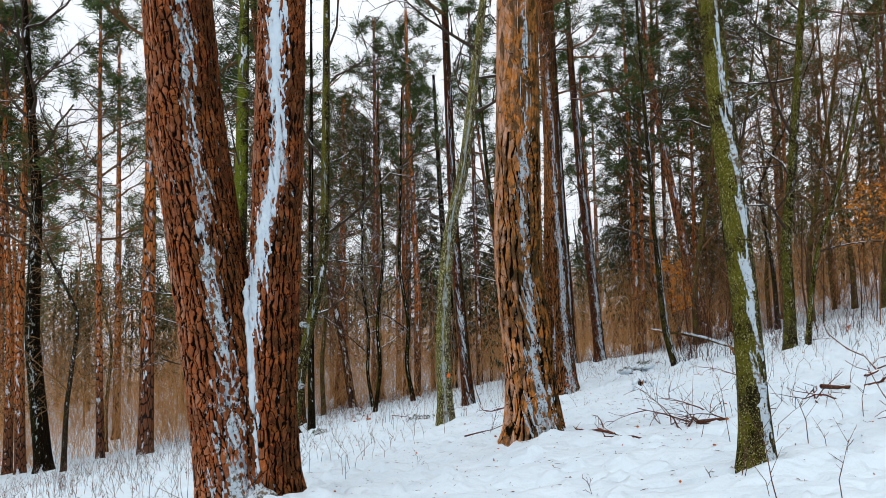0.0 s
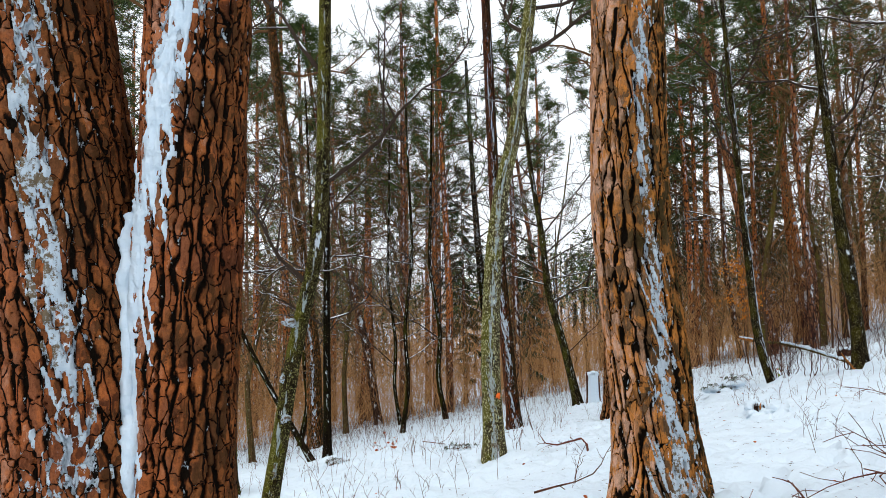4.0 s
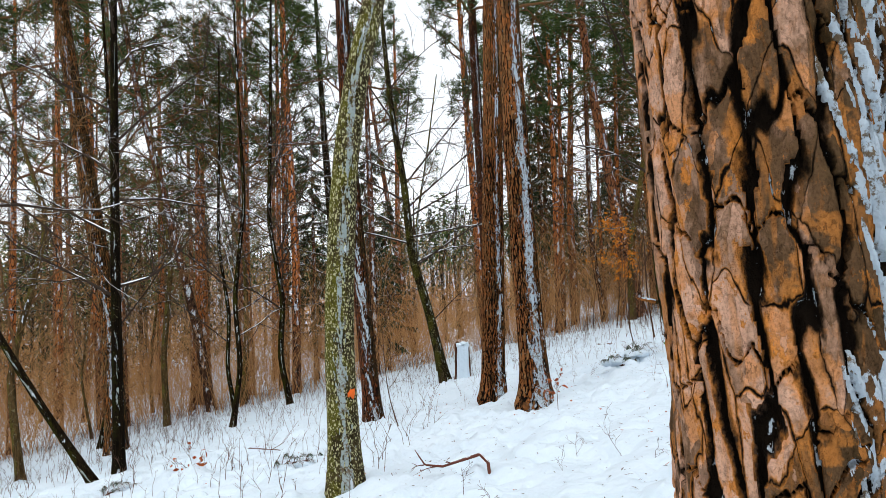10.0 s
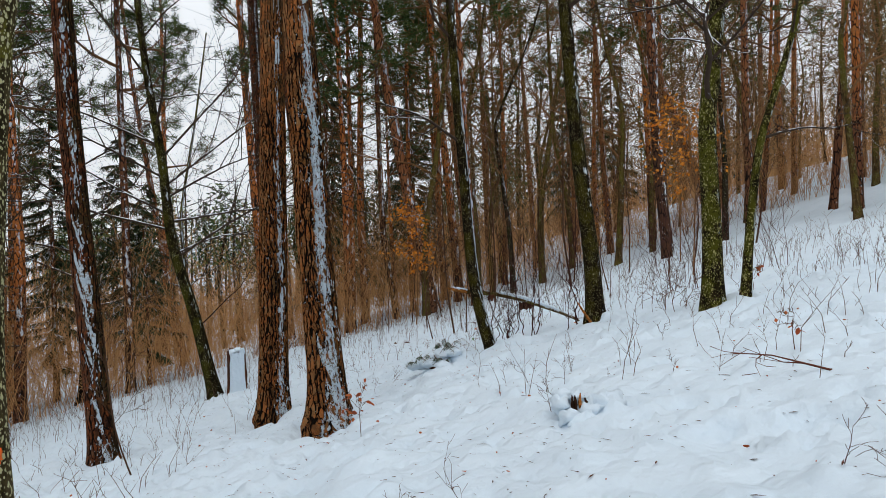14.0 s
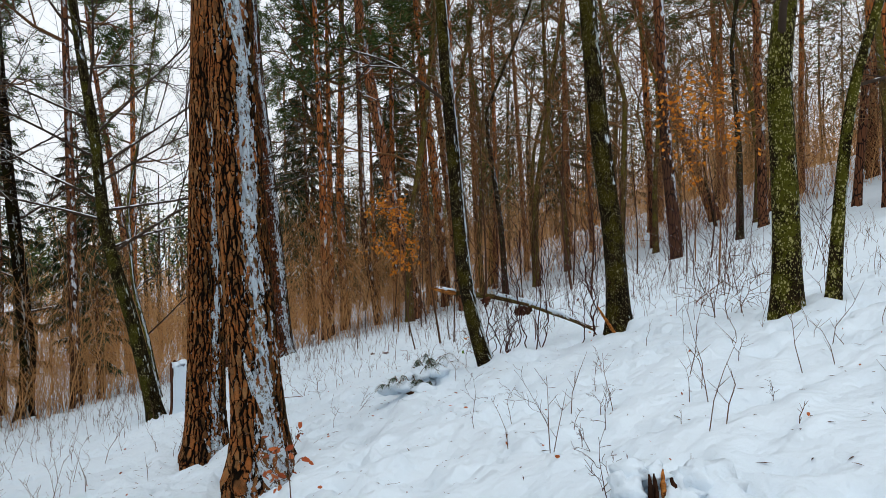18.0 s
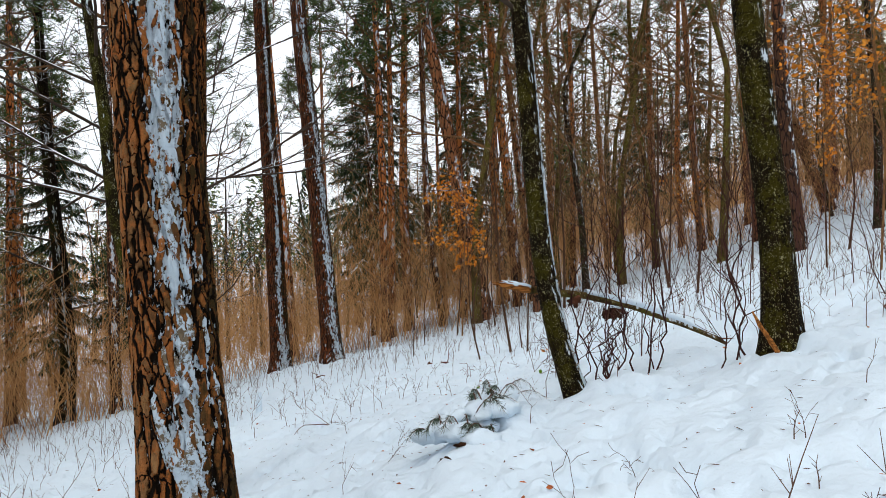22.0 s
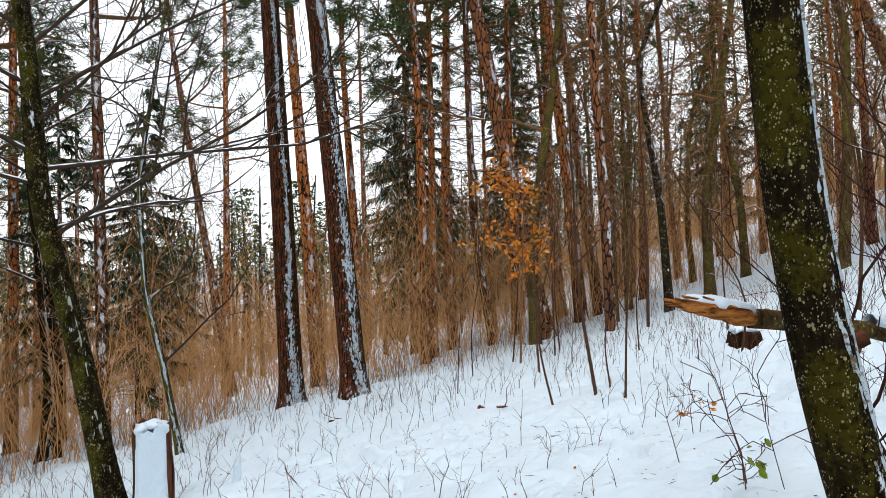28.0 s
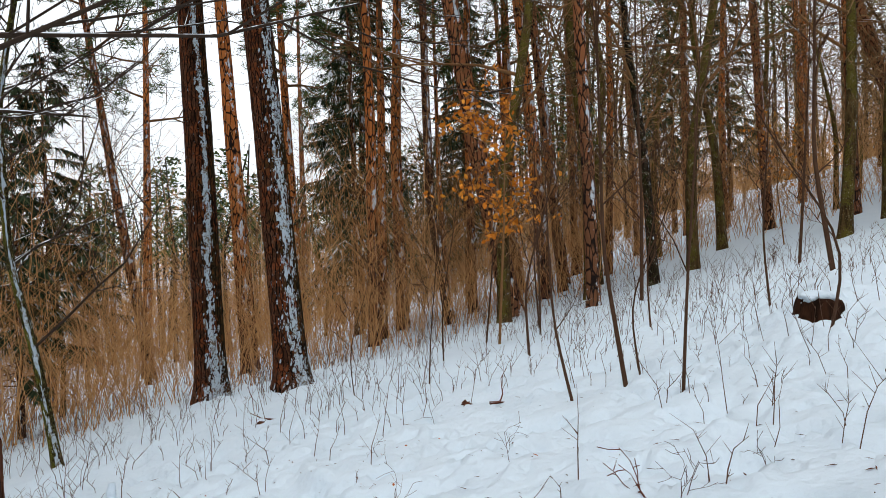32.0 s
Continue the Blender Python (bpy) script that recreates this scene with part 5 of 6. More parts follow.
# the broken log propped behind the leaning tree
log = thing("fallen_log", 5.96, 19.63, g(5.96, 19.63), "broken fallen log, splintered orange at one end, snow on top", "log")
lz = -g(5.96, 19.63)
run = [(0.42, 0.03, lz - 0.31), (1.1, 0.085, lz - 0.40), (1.73, 0.13, lz - 0.55), (2.4, 0.18, lz - 0.775), (2.8, 0.21, lz - 0.92), (3.1, 0.235, lz - 1.05)]
geo = Geo()
rough_log(geo, run, (0.038, 0.035, 0.032, 0.03, 0.027, 0.018), 14, 3)
part("body", geo, M_OLIVE, log, "dark olive-brown bark")
geo = Geo()
rough_log(geo, [(0.05, 0.0, lz - 0.232), (0.12, 0.006, lz - 0.25), (0.3, 0.02, lz - 0.285), (0.52, 0.04, lz - 0.325)], (0.004, 0.022, 0.034, 0.037), 12, 7, 0.45)
part("broken_end", geo, M_SPLIT, log, "torn orange-brown wood")
rng = np.random.RandomState(4)
for k in range(12):
    a = rng.rand() * 6.283
    o = np.array((0, math.cos(a) * 0.022 * rng.rand() ** 0.5, math.sin(a) * 0.022 * rng.rand() ** 0.5))
    s = np.array((0.5, 0.04, lz - 0.32)) + o
    e = np.array((0.03 - 0.02 * rng.rand() + 0.26 * rng.rand() ** 1.5, 0, lz - 0.225)) + o * 0.9
    geo = Geo()
    geo.tube((s, (s + e) / 2 + rng.randn(3) * 0.004, e), (0.01, 0.009, 0.003 + 0.003 * rng.rand()), 5)
    part("splinter", geo, M_SPLIT, log, "splintered orange-brown wood")
pts = np.array(run)
geo = Geo()
rough_log(geo, [(0.07, 0.0, lz - 0.235), (0.12, 0.005, lz - 0.228), (0.25, 0.015, lz - 0.25), (0.42, 0.03, lz - 0.285), (0.5, 0.036, lz - 0.305)], (0.003, 0.018, 0.03, 0.026, 0.003), 12, 8, 0.3)
part("snow_cap", geo, M_SNOW, log, "strip of snow on top")
geo = Geo()
rough_log(geo, np.vstack((pts[1:4] + (0, 0, 0.036), [(2.75, 0.206, lz - 0.875)])), (0.03, 0.038, 0.034, 0.012), 10, 9, 0.4)
part("snow_cap", geo, M_SNOW, log, "strip of snow on top")
snow_lump(log, 0.95, 0.06, lz - 0.44, (0.07, 0.045, 0.055), 5, "rotten_knot", M_ROT, 1.6)
geo = Geo()
geo.tube([(2.85, 0.21, lz - 0.93), (3.05, 0.25, lz - 0.99), (3.25, 0.27, lz - 1.0)], (0.014, 0.01, 0.004), 5)
part("twig", geo, M_ROT, log)


def stump(x, y, r, h, label):
    """A low ragged stump, dark and rotten, banked with snow."""
    ob = thing("tree_stump", x, y, sz(x, y) - 0.03, label, "stump")
    sides, rings = 40, 12
    th = np.arange(sides) * 2 * np.pi / sides
    f = np.linspace(0, 1, rings)
    T, Fz = np.meshgrid(th, f)
    top = h * (0.45 + 1.0 * fbm(1.8 * np.cos(T) + 5, 1.8 * np.sin(T) + 2, 4))
    rad = r * (1 + 0.3 * (1 - Fz) ** 2 - 0.12 * Fz ** 6) * (0.75 + 0.55 * fbm(3 * np.cos(T) + 2 * Fz, 3 * np.sin(T), 4))
    V = np.stack((rad * np.cos(T), rad * np.sin(T), -0.25 + (top + 0.25) * Fz), -1)
    inner = np.stack((0.72 * rad[-1] * np.cos(th), 0.72 * rad[-1] * np.sin(th), top[-1] * 0.55), -1)
    V = np.concatenate((V, inner[None], np.stack((0 * th, 0 * th, 0 * th + 0.1), -1)[None]))
    i, j = np.meshgrid(np.arange(rings + 1), np.arange(sides), indexing="ij")
    q = np.stack((i * sides + j, i * sides + (j + 1) % sides, (i + 1) * sides + (j + 1) % sides, (i + 1) * sides + j), -1).reshape(-1, 4)
    part("body", Geo().add(V, q), M_STUMP, ob)
    for k, (px, py, w) in enumerate([(-0.45, 0.1, 0.5), (0.15, 0.25, 0.6), (0.5, -0.05, 0.42), (0, -0.25, 0.4)]):
        snow_lump(ob, px * r, py * r, h * 0.98, (w * r, w * r, 0.06), 12 + k, "snow_cap", M_SNOW, 0.6)
    return ob


stump(11.53, 25.13, 0.22, 0.24, "low dark red-brown rotten stump in the snow")

# the broken snag plastered with snow
snag = thing("tree_snag", 3.78, 26.62, g(3.78, 26.62), "broken upright stump plastered with snow and capped white", "stump")
th = np.arange(56) * 2 * np.pi / 56
f = np.linspace(0, 1, 34)
T, Fz = np.meshgrid(th, f)
torn = 1.02 + 0.22 * (fbm(2.6 * np.cos(T) + 4, 2.6 * np.sin(T) + 1) - 0.5) + 0.1 * (vnoise(7 * np.cos(T) + 40, 7 * np.sin(T)) - 0.5)
Z = -0.3 + (torn + 0.3) * Fz
box = (abs(np.cos(T)) ** 3.2 + abs(np.sin(T)) ** 3.2) ** (-1 / 3.2)
rad = box * (1 + 0.16 * np.exp(-np.clip(Z, 0, 2) / 0.15)) * (0.88 + 0.26 * fbm(6 * np.cos(T) + 0.5 * Z, 6 * np.sin(T)))
V = np.stack((0.205 * rad * np.cos(T), 0.15 * rad * np.sin(T), Z), -1)
i, j = np.meshgrid(np.arange(33), np.arange(56), indexing="ij")
q = np.stack((i * 56 + j, i * 56 + (j + 1) % 56, (i + 1) * 56 + (j + 1) % 56, (i + 1) * 56 + j), -1).reshape(-1, 4)
part("body", Geo().add(V, q), M_ROT, snag, "rotten red-brown wood")
off = (T - radians(-92) + np.pi) % (2 * np.pi) - np.pi + 0.22 * (fbm(Z * 4, Z * 0 + 8 + np.sign(np.cos(T))) - 0.5)
coat = 0.03 * np.clip(1 - (abs(off) / 0.86) ** 6, -0.6, 1) * (0.7 + 0.6 * fbm(3 * np.cos(T) + 2 * Z, 3 * np.sin(T) + 3))
keep = (abs(off).ravel()[q] < 0.9).all(1)
part("blown_snow", Geo().add(V + coat[..., None] * np.stack((0.3 * np.cos(T), np.sin(T), 0 * T), -1), q[keep]), M_SNOW, snag, "smooth crust of blown snow")
for k, (x, w, z) in enumerate([(-0.1, 0.1, 0.99), (0.03, 0.13, 1.03), (0.14, 0.07, 0.99)]):
    snow_lump(snag, x, -0.04, z, (w, 0.14, 0.075), 2 + k, "snow_cap", M_SNOW, 0.5)
for k, (x, h) in enumerate([(0.2, 0.98), (0.225, 0.7), (-0.21, 0.86), (0.19, 1.04)]):
    geo = Geo()
    geo.tube([(x, -0.05 + 0.04 * k, -0.1), (x + 0.012, -0.05 + 0.04 * k, h * 0.6), (x, -0.05 + 0.04 * k, h)], (0.02, 0.016, 0.005), 5)
    part("splinter", geo, M_ROT, snag)
stake = thing("snowy_stake", 4.75, 26.5, g(4.75, 26.5), "short stake wrapped in snow", "stump")
geo = Geo()
rough_log(geo, [(0, 0, -0.2), (0.02, 0, 0.24), (0.03, 0, 0.34)], (0.045, 0.04, 0.03), 10, 2)
part("body", geo, M_WEATHERED, stake)
geo = Geo()
rough_log(geo, [(0, -0.03, -0.1), (0.015, -0.03, 0.26), (0.03, -0.005, 0.4)], (0.06, 0.05, 0.025), 12, 6, 0.2)
part("blown_snow", geo, M_SNOW, stake)


def shrub(name, x, y, n, lo, hi, spread, r, material, label, seed, counts=(4, 2), up=0.1, wild=0.2, group=""):
    """Bare stems from one foot, each a part."""
    rng = np.random.RandomState(seed)
    ob = thing(name, x, y, g(x, y), label, "shrub", group)
    for k in range(n):
        geo = Geo()
        a, s = rng.rand() * 6.283, 0.28 * rng.rand() ** 0.5 * spread
        px, py = s * math.cos(a), s * math.sin(a)
        b = rng.rand() * 6.283
        L = lo + (hi - lo) * rng.rand()
        grow(geo, rng, (px, py, sz(x + px, y + py) - g(x, y) - 0.08), (math.cos(b) * 0.14, math.sin(b) * 0.14, 1.0), L, r * (0.6 + 0.7 * rng.rand()), counts, up, wild, None, 0.003)
        part("stem", geo, material, ob)
    return ob


def kinked_shrub(x, y, wide, n, lo, hi, r, label, seed):
    """A clump of dark stems that wind upwards with kinks."""
    rng = np.random.RandomState(seed)
    ob = thing("bare_shrub", x, y, g(x, y), label, "shrub")
    for k in range(n):
        geo = Geo()
        px, py = wide * (rng.rand() - 0.5), 0.35 * (rng.rand() - 0.5)
        H, rr = lo + (hi - lo) * rng.rand(), r * (0.6 + 0.8 * rng.rand())
        m = 21
        u = np.linspace(0, 1, m)
        kink = 0.022 * np.where(np.arange(m) // 2 % 2, 1, -1) * rng.rand(m)
        run = np.stack((px + kink + np.cumsum(rng.randn(m) * 0.03) + 0.2 * (rng.rand() - 0.5) * u, py + kink * 0.6 + np.cumsum(rng.randn(m) * 0.026), sz(x + px, y + py) - g(x, y) - 0.08 + H * u), -1)
        geo.tube(run, rr * (1 - 0.65 * u), 6, cap=False)
        start = geo.start
        for _ in range(5):
            i = rng.randint(3, m - 2)
            a = rng.rand() * 6.283
            grow(geo, rng, run[i], (math.cos(a), math.sin(a), 0.5), H * (0.15 + 0.25 * rng.rand()), rr * 0.5, (2,), 0.35, 0.25, None, 0.0025, start + i * 6)
        part("stem", geo, M_STEM, ob)
    return ob


kinked_shrub(7.05, 19.42, 0.5, 9, 0.7, 2.3, 0.009, "tangled dark red-brown shrub beside a leaning tree", 301)
kinked_shrub(7.6, 19.55, 0.5, 4, 1.6, 2.8, 0.009, "dark winding stems behind a fallen log", 302)
kinked_shrub(7.95, 18.75, 0.4, 4, 1.4, 2.4, 0.009, "dark stems beside a mossy tree", 303)
shrub("bare_shrub", 8.4, 20.3, 3, 1.2, 2.2, 0.6, 0.007, M_RED, "dark shrub with upright stems", 304, (3, 1), 0.25, 0.18)
shrub("bare_shrub", 9.3, 21.7, 3, 0.8, 1.4, 0.8, 0.005, M_RED, "low shrub with long arching stems over the snow", 305, (3, 2), -0.12, 0.22)
shrub("bare_shrub", 7.5, 20.75, 3, 0.5, 0.9, 0.5, 0.0045, M_RED, "bramble with long thin red-brown runners", 306, (4, 2), -0.15, 0.25)
shrub("bare_shrub", 8.6, 17.0, 6, 0.4, 0.9, 0.9, 0.007, M_WEED, "low twiggy shrub half buried in snow", 307, (5, 3), -0.05, 0.3)
for k, (x, y) in enumerate([(12.5, 20.5), (13.5, 22.8), (11.2, 19.2), (14.6, 21.5), (12.0, 23.6), (15.5, 24.0), (10.2, 21.6), (16.5, 22.4), (13.0, 18.4), (11.6, 21.9)]):
    shrub("bare_shrub", x, y, 3 + k % 3, 1.0, 2.2, 1.5, 0.008, M_RED, "thin upright red-brown shrub in the snow", 310 + k, (4, 2), 0.25, 0.16, "shrubs up the slope")


def sapling(x, y, H, r, seed, lean=0.13, limbs=6, label="slender brown sapling standing in the snow"):
    rng = np.random.RandomState(seed)
    ob = thing("sapling", x, y, g(x, y), label, "tree", "saplings on the slope")
    offs = [(rng.randn() * lean, rng.randn() * lean, H * 0.3), (rng.randn() * lean * 2, rng.randn() * lean * 2, H * 0.7)]
    h = np.linspace(-0.15, H, 14)
    run = bend(offs, h)
    geo = Geo()
    geo.tube(np.stack((run[:, 0], run[:, 1], h), -1), r * (1 - 0.8 * np.clip(h, 0, H) / H), 8)
    part("trunk", geo, M_SAP, ob)
    for k in range(limbs):
        f = 0.25 + 0.72 * (k + rng.rand()) / limbs
        p = bend(offs, np.array([f * H]))[0]
        a = rng.rand() * 6.283
        geo = Geo()
        grow(geo, rng, (p[0], p[1], f * H), (math.cos(a), math.sin(a), 0.7 + 0.5 * rng.rand()), H * (0.14 + 0.16 * rng.rand()), r * 0.42, (4, 2), 0.18, 0.16, None, 0.003)
        part("branch", geo, M_SAP, ob)
    return ob


SAPLINGS = [(8.85, 25.8, 2.6, 0.028), (9.57, 25.88, 4.4, 0.045), (9.36, 24.85, 3.4, 0.028), (10.95, 24.6, 3.0, 0.026), (15.0, 27.4, 6.0, 0.07), (11.0, 23.3, 2.2, 0.016),
                                  (10.1, 28.6, 3.2, 0.035), (9.95, 26.1, 2.4, 0.022), (13.7, 25.1, 5.0, 0.05), (14.1, 30.8, 6.0, 0.07), (11.9, 28.1, 3.0, 0.025), (12.6, 26.6, 3.2, 0.028), (8.4, 28.3, 2.2, 0.016)]
SAPLINGS += [(13.2, 23.6, 3.6, 0.03), (16.2, 25.9, 4.4, 0.04), (11.2, 30.0, 3.6, 0.03), (0.95, 17.9, 1.9, 0.018), (16.6, 29.2, 5.0, 0.05),
                                  (12.2, 31.6, 4.0, 0.03), (10.8, 31.2, 4.2, 0.03), (17.8, 24.6, 4.2, 0.04), (14.9, 23.0, 3.4, 0.03), (9.2, 29.6, 3.0, 0.02), (18.9, 23.2, 4.8, 0.05), (7.6, 29.0, 1.8, 0.013)]
for k, (x, y, H, r) in enumerate(SAPLINGS):
    sapling(x, y, H, 0.6 * r, 400 + k)


def leaf_geo(geo, p, d, size, rng):
    """One folded leaf."""
    d = unit(d)
    s = unit(np.cross(d, rng.randn(3)))
    n = np.cross(s, d)
    v = [p, p + d * size * 0.35 + s * size * 0.3 + n * size * 0.08, p + d * size * 0.75 + s * size * 0.22 + n * size * 0.05, p + d * size, p + d * size * 0.75 - s * size * 0.22 + n * size * 0.05, p + d * size * 0.35 - s * size * 0.3 + n * size * 0.08, p + d * size * 0.5]
    geo.add(np.array(v), np.array([(0, 1, 6), (1, 2, 6), (2, 3, 6), (3, 4, 6), (4, 5, 6), (5, 0, 6)]))


def leafy(name, x, y, H, n, size, spread, material, stem, label, category, seed, base=0.3, r=0.01, group=""):
    """A young tree or seedling that has kept its withered leaves."""
    rng = np.random.RandomState(seed)
    ob = thing(name, x, y, g(x, y), label, category, group)
    geo, tips = Geo(), []
    geo.tube([(0, 0, -0.1), (rng.randn() * 0.04 * H, rng.randn() * 0.04 * H, H * 0.5), (rng.randn() * 0.08 * H, 0, H)], (r, r * 0.8, r * 0.3), 5, cap=False)
    foot = geo.start + 5
    for k in range(max(4, int(H * 6))):
        h = H * (base + (1 - base) * rng.rand())
        a = rng.rand() * 6.283
        grow(geo, rng, (0, 0, h), (math.cos(a), math.sin(a), 0.3 + 0.4 * rng.rand()), spread * (0.5 + 0.6 * rng.rand()), r * 0.4, (3, 2), 0.05, 0.2, tips, 0.0025, foot)
    part("stem", geo, stem, ob)
    leaves = Geo()
    for k in range(n):
        p, d = tips[rng.randint(len(tips))]
        leaf_geo(leaves, p - d * rng.rand() * spread * 0.3 + rng.randn(3) * size * 0.5, rng.randn(3) * (1, 1, 0.6) + (0, 0, -0.5), size * (0.6 + 0.6 * rng.rand()), rng)
    tagged(part("foliage", leaves, material, ob, smooth=False), "withered orange leaves", kind="stuff")
    return ob


leafy("beech_sapling", 10.45, 30.1, 3.9, 620, 0.115, 0.85, M_ORANGE, M_BROWN, "young beech that has kept its bright orange leaves", "tree", 501, 0.42, 0.025)
leafy("beech_sapling", 13.9, 21.3, 4.2, 420, 0.1, 1.1, M_ORANGE, M_BROWN, "young beech with scattered orange leaves up the slope", "tree", 502, 0.5, 0.02)
leafy("beech_sapling", 17.0, 24.5, 4.6, 320, 0.11, 1.1, M_ORANGE, M_BROWN, "young beech with orange leaves under tall trees", "tree", 503, 0.4, 0.02)
leafy("beech_sapling", 21.0, 33.0, 3.0, 160, 0.1, 0.9, M_ORANGE, M_BROWN, "small beech with orange leaves far up the slope", "tree", 504, 0.4, 0.02)
leafy("oak_seedling", 3.05, 16.2, 0.42, 22, 0.07, 0.22, M_REDLEAF, M_WEED, "small oak seedling with red-brown leaves in the snow", "plant", 505, 0.3, 0.005, "leafy seedlings")
leafy("oak_seedling", 6.3, 13.5, 0.3, 7, 0.07, 0.16, M_REDLEAF, M_WEED, "bent seedling with two withered leaves", "plant", 506, 0.5, 0.005, "leafy seedlings")
leafy("oak_seedling", 8.16, 22.15, 0.35, 8, 0.06, 0.2, M_ORANGE, M_WEED, "twiggy seedling with orange leaves close to the snow", "plant", 507, 0.3, 0.004, "leafy seedlings")
leafy("oak_seedling", -2.15, 17.4, 0.4, 26, 0.08, 0.3, M_REDLEAF, M_WEED, "heap of brown leaves on a snowed-in branch", "plant", 508, 0.1, 0.006, "leafy seedlings")
leafy("oak_seedling", 9.9, 16.6, 0.4, 10, 0.07, 0.2, M_REDLEAF, M_WEED, "small seedling with red leaves up the slope", "plant", 509, 0.4, 0.005, "leafy seedlings")
leafy("bramble", 7.35, 20.75, 0.16, 8, 0.07, 0.14, M_GREEN, M_WEED, "bramble shoot with a few bright green leaves", "plant", 510, 0.3, 0.005)
leafy("bramble", 6.15, 20.4, 0.2, 6, 0.07, 0.14, M_GREEN, M_WEED, "bramble shoot with yellow-green leaves by a tree", "plant", 511, 0.3, 0.005)


def needle_branch(x, y, turn, L, seed, label, heap=1.0):
    """A fallen pine branch: arching twigs with brushes of needles, bowed under heaps of snow."""
    rng = np.random.RandomState(seed)
    ob = thing("fallen_pine_branch", x, y, sz(x, y), label, "branch")
    ob.rotation_euler = (0, 0, turn)
    wood, green = Geo(), Geo()
    wood.tube([(-L / 2, 0, -0.04), (-L * 0.2, 0.02, 0.1 * heap), (L * 0.15, -0.02, 0.12 * heap), (L / 2, 0.03, 0.02)], (0.014, 0.013, 0.01, 0.005), 6)
    for k in range(11):
        f = (k + rng.rand()) / 11
        root = np.array((-L / 2 + L * f, 0, 0.1 * heap * math.sin(math.pi * f)))
        side = (1 if k % 2 else -1) * (0.5 + 0.5 * rng.rand())
        reach = L * (0.22 + 0.2 * rng.rand())
        u = np.linspace(0, 1, 6)
        lift = (0.11 + 0.16 * rng.rand()) * heap
        run = root + np.stack((reach * 0.5 * u, side * reach * u, lift * np.sin(u * 2.6) - 0.04 * u), -1)
        wood.tube(run, np.linspace(0.006, 0.003, 6), 4)
        n = 130
        t = 0.35 + 0.65 * rng.rand(n)
        p = np.stack([np.interp(t, u, run[:, c]) for c in range(3)], -1)
        d = unit(run[-1] - run[-2])
        w = rng.randn(n, 3) * 0.55 + d * 0.9
        w /= np.linalg.norm(w, axis=1)[:, None]
        s = np.cross(w, rng.randn(n, 3))
        s *= 0.0022 / np.linalg.norm(s, axis=1)[:, None]
        ln = 0.05 + 0.05 * rng.rand(n, 1)
        green.add(np.stack((p - s, p + s, p + w * ln), 1), np.arange(3 * n).reshape(-1, 3))
    part("branch", wood, M_ROT, ob)
    tagged(part("needles", green, M_FRESH, ob, "grey-green needles", smooth=False), kind="stuff")
    for k in range(8):
        f = (k + 0.5) / 8 - 0.5
        w = 0.7 + 0.6 * rng.rand()
        snow_lump(ob, f * L, rng.randn() * 0.11, (0.0 + 0.06 * rng.rand()) * heap, (0.12 * w, 0.1 * w, 0.06 * w), seed + k, "snow_clump", M_SNOW, 0.5)
    return ob


M_FRESH = leaf_material("fresh_needles", (0.05, 0.075, 0.05), (0.16, 0.21, 0.15), 0.26)
needle_branch(5.72, 19.2, 0.65, 0.75, 601, "fallen pine branch with green needles weighed down by snow", 0.75)
needle_branch(5.3, 18.92, 2.4, 0.6, 602, "broken pine branch poking out of a snow heap", 0.6)
needle_branch(-0.6, 16.7, 0.2, 0.7, 603, "fallen green branch half buried by a lichen tree", 0.6)
needle_branch(-3.4, 18.0, 1.2, 0.7, 604, "green twigs sticking out of the snow", 0.6)

def stick(x, y, turn, L, r, seed, label, material, counts=(3, 1), lift=0.12, name="fallen_branch", up=0.0):
    rng = np.random.RandomState(seed)
    geo = Geo()
    grow(geo, rng, (-L / 2, 0, 0.015), (1, 0, lift), L, r, counts, up - 0.03, 0.2, None, 0.003)
    ob = part(name, geo, material)
    ob.location, ob.rotation_euler = (x, y, sz(x, y)), (0, 0, turn)
    return tagged(ob, label, "branch", "fallen branches")


snapped = Geo()
rough_log(snapped, [(0.08, 0, 0.02), (-0.03, 0, 0.16), (-0.12, 0.02, 0.29), (-0.21, 0.02, 0.42)], (0.02, 0.021, 0.019, 0.007), 8, 5, 0.35)
snapped = part("fallen_branch", snapped, M_SPLIT)
snapped.location = (7.9, 18.24, g(7.9, 18.24))
tagged(snapped, "snapped orange-brown branch leaning at the foot of a tree", "branch", "fallen branches")
bent = thing("fallen_branch", 1.0, 13.55, sz(1.0, 13.55), "forked red-brown branch lying bent on the snow", "branch", "fallen branches")
geo = Geo()
rough_log(geo, [(0.36, -0.12, -0.03), (0.35, -0.09, 0.12), (0.28, -0.05, 0.19), (0.1, 0, 0.13), (-0.08, 0.02, 0.08), (-0.25, 0.05, 0.1), (-0.34, 0.1, 0.24)], (0.017, 0.017, 0.016, 0.014, 0.012, 0.009, 0.004), 8, 1)

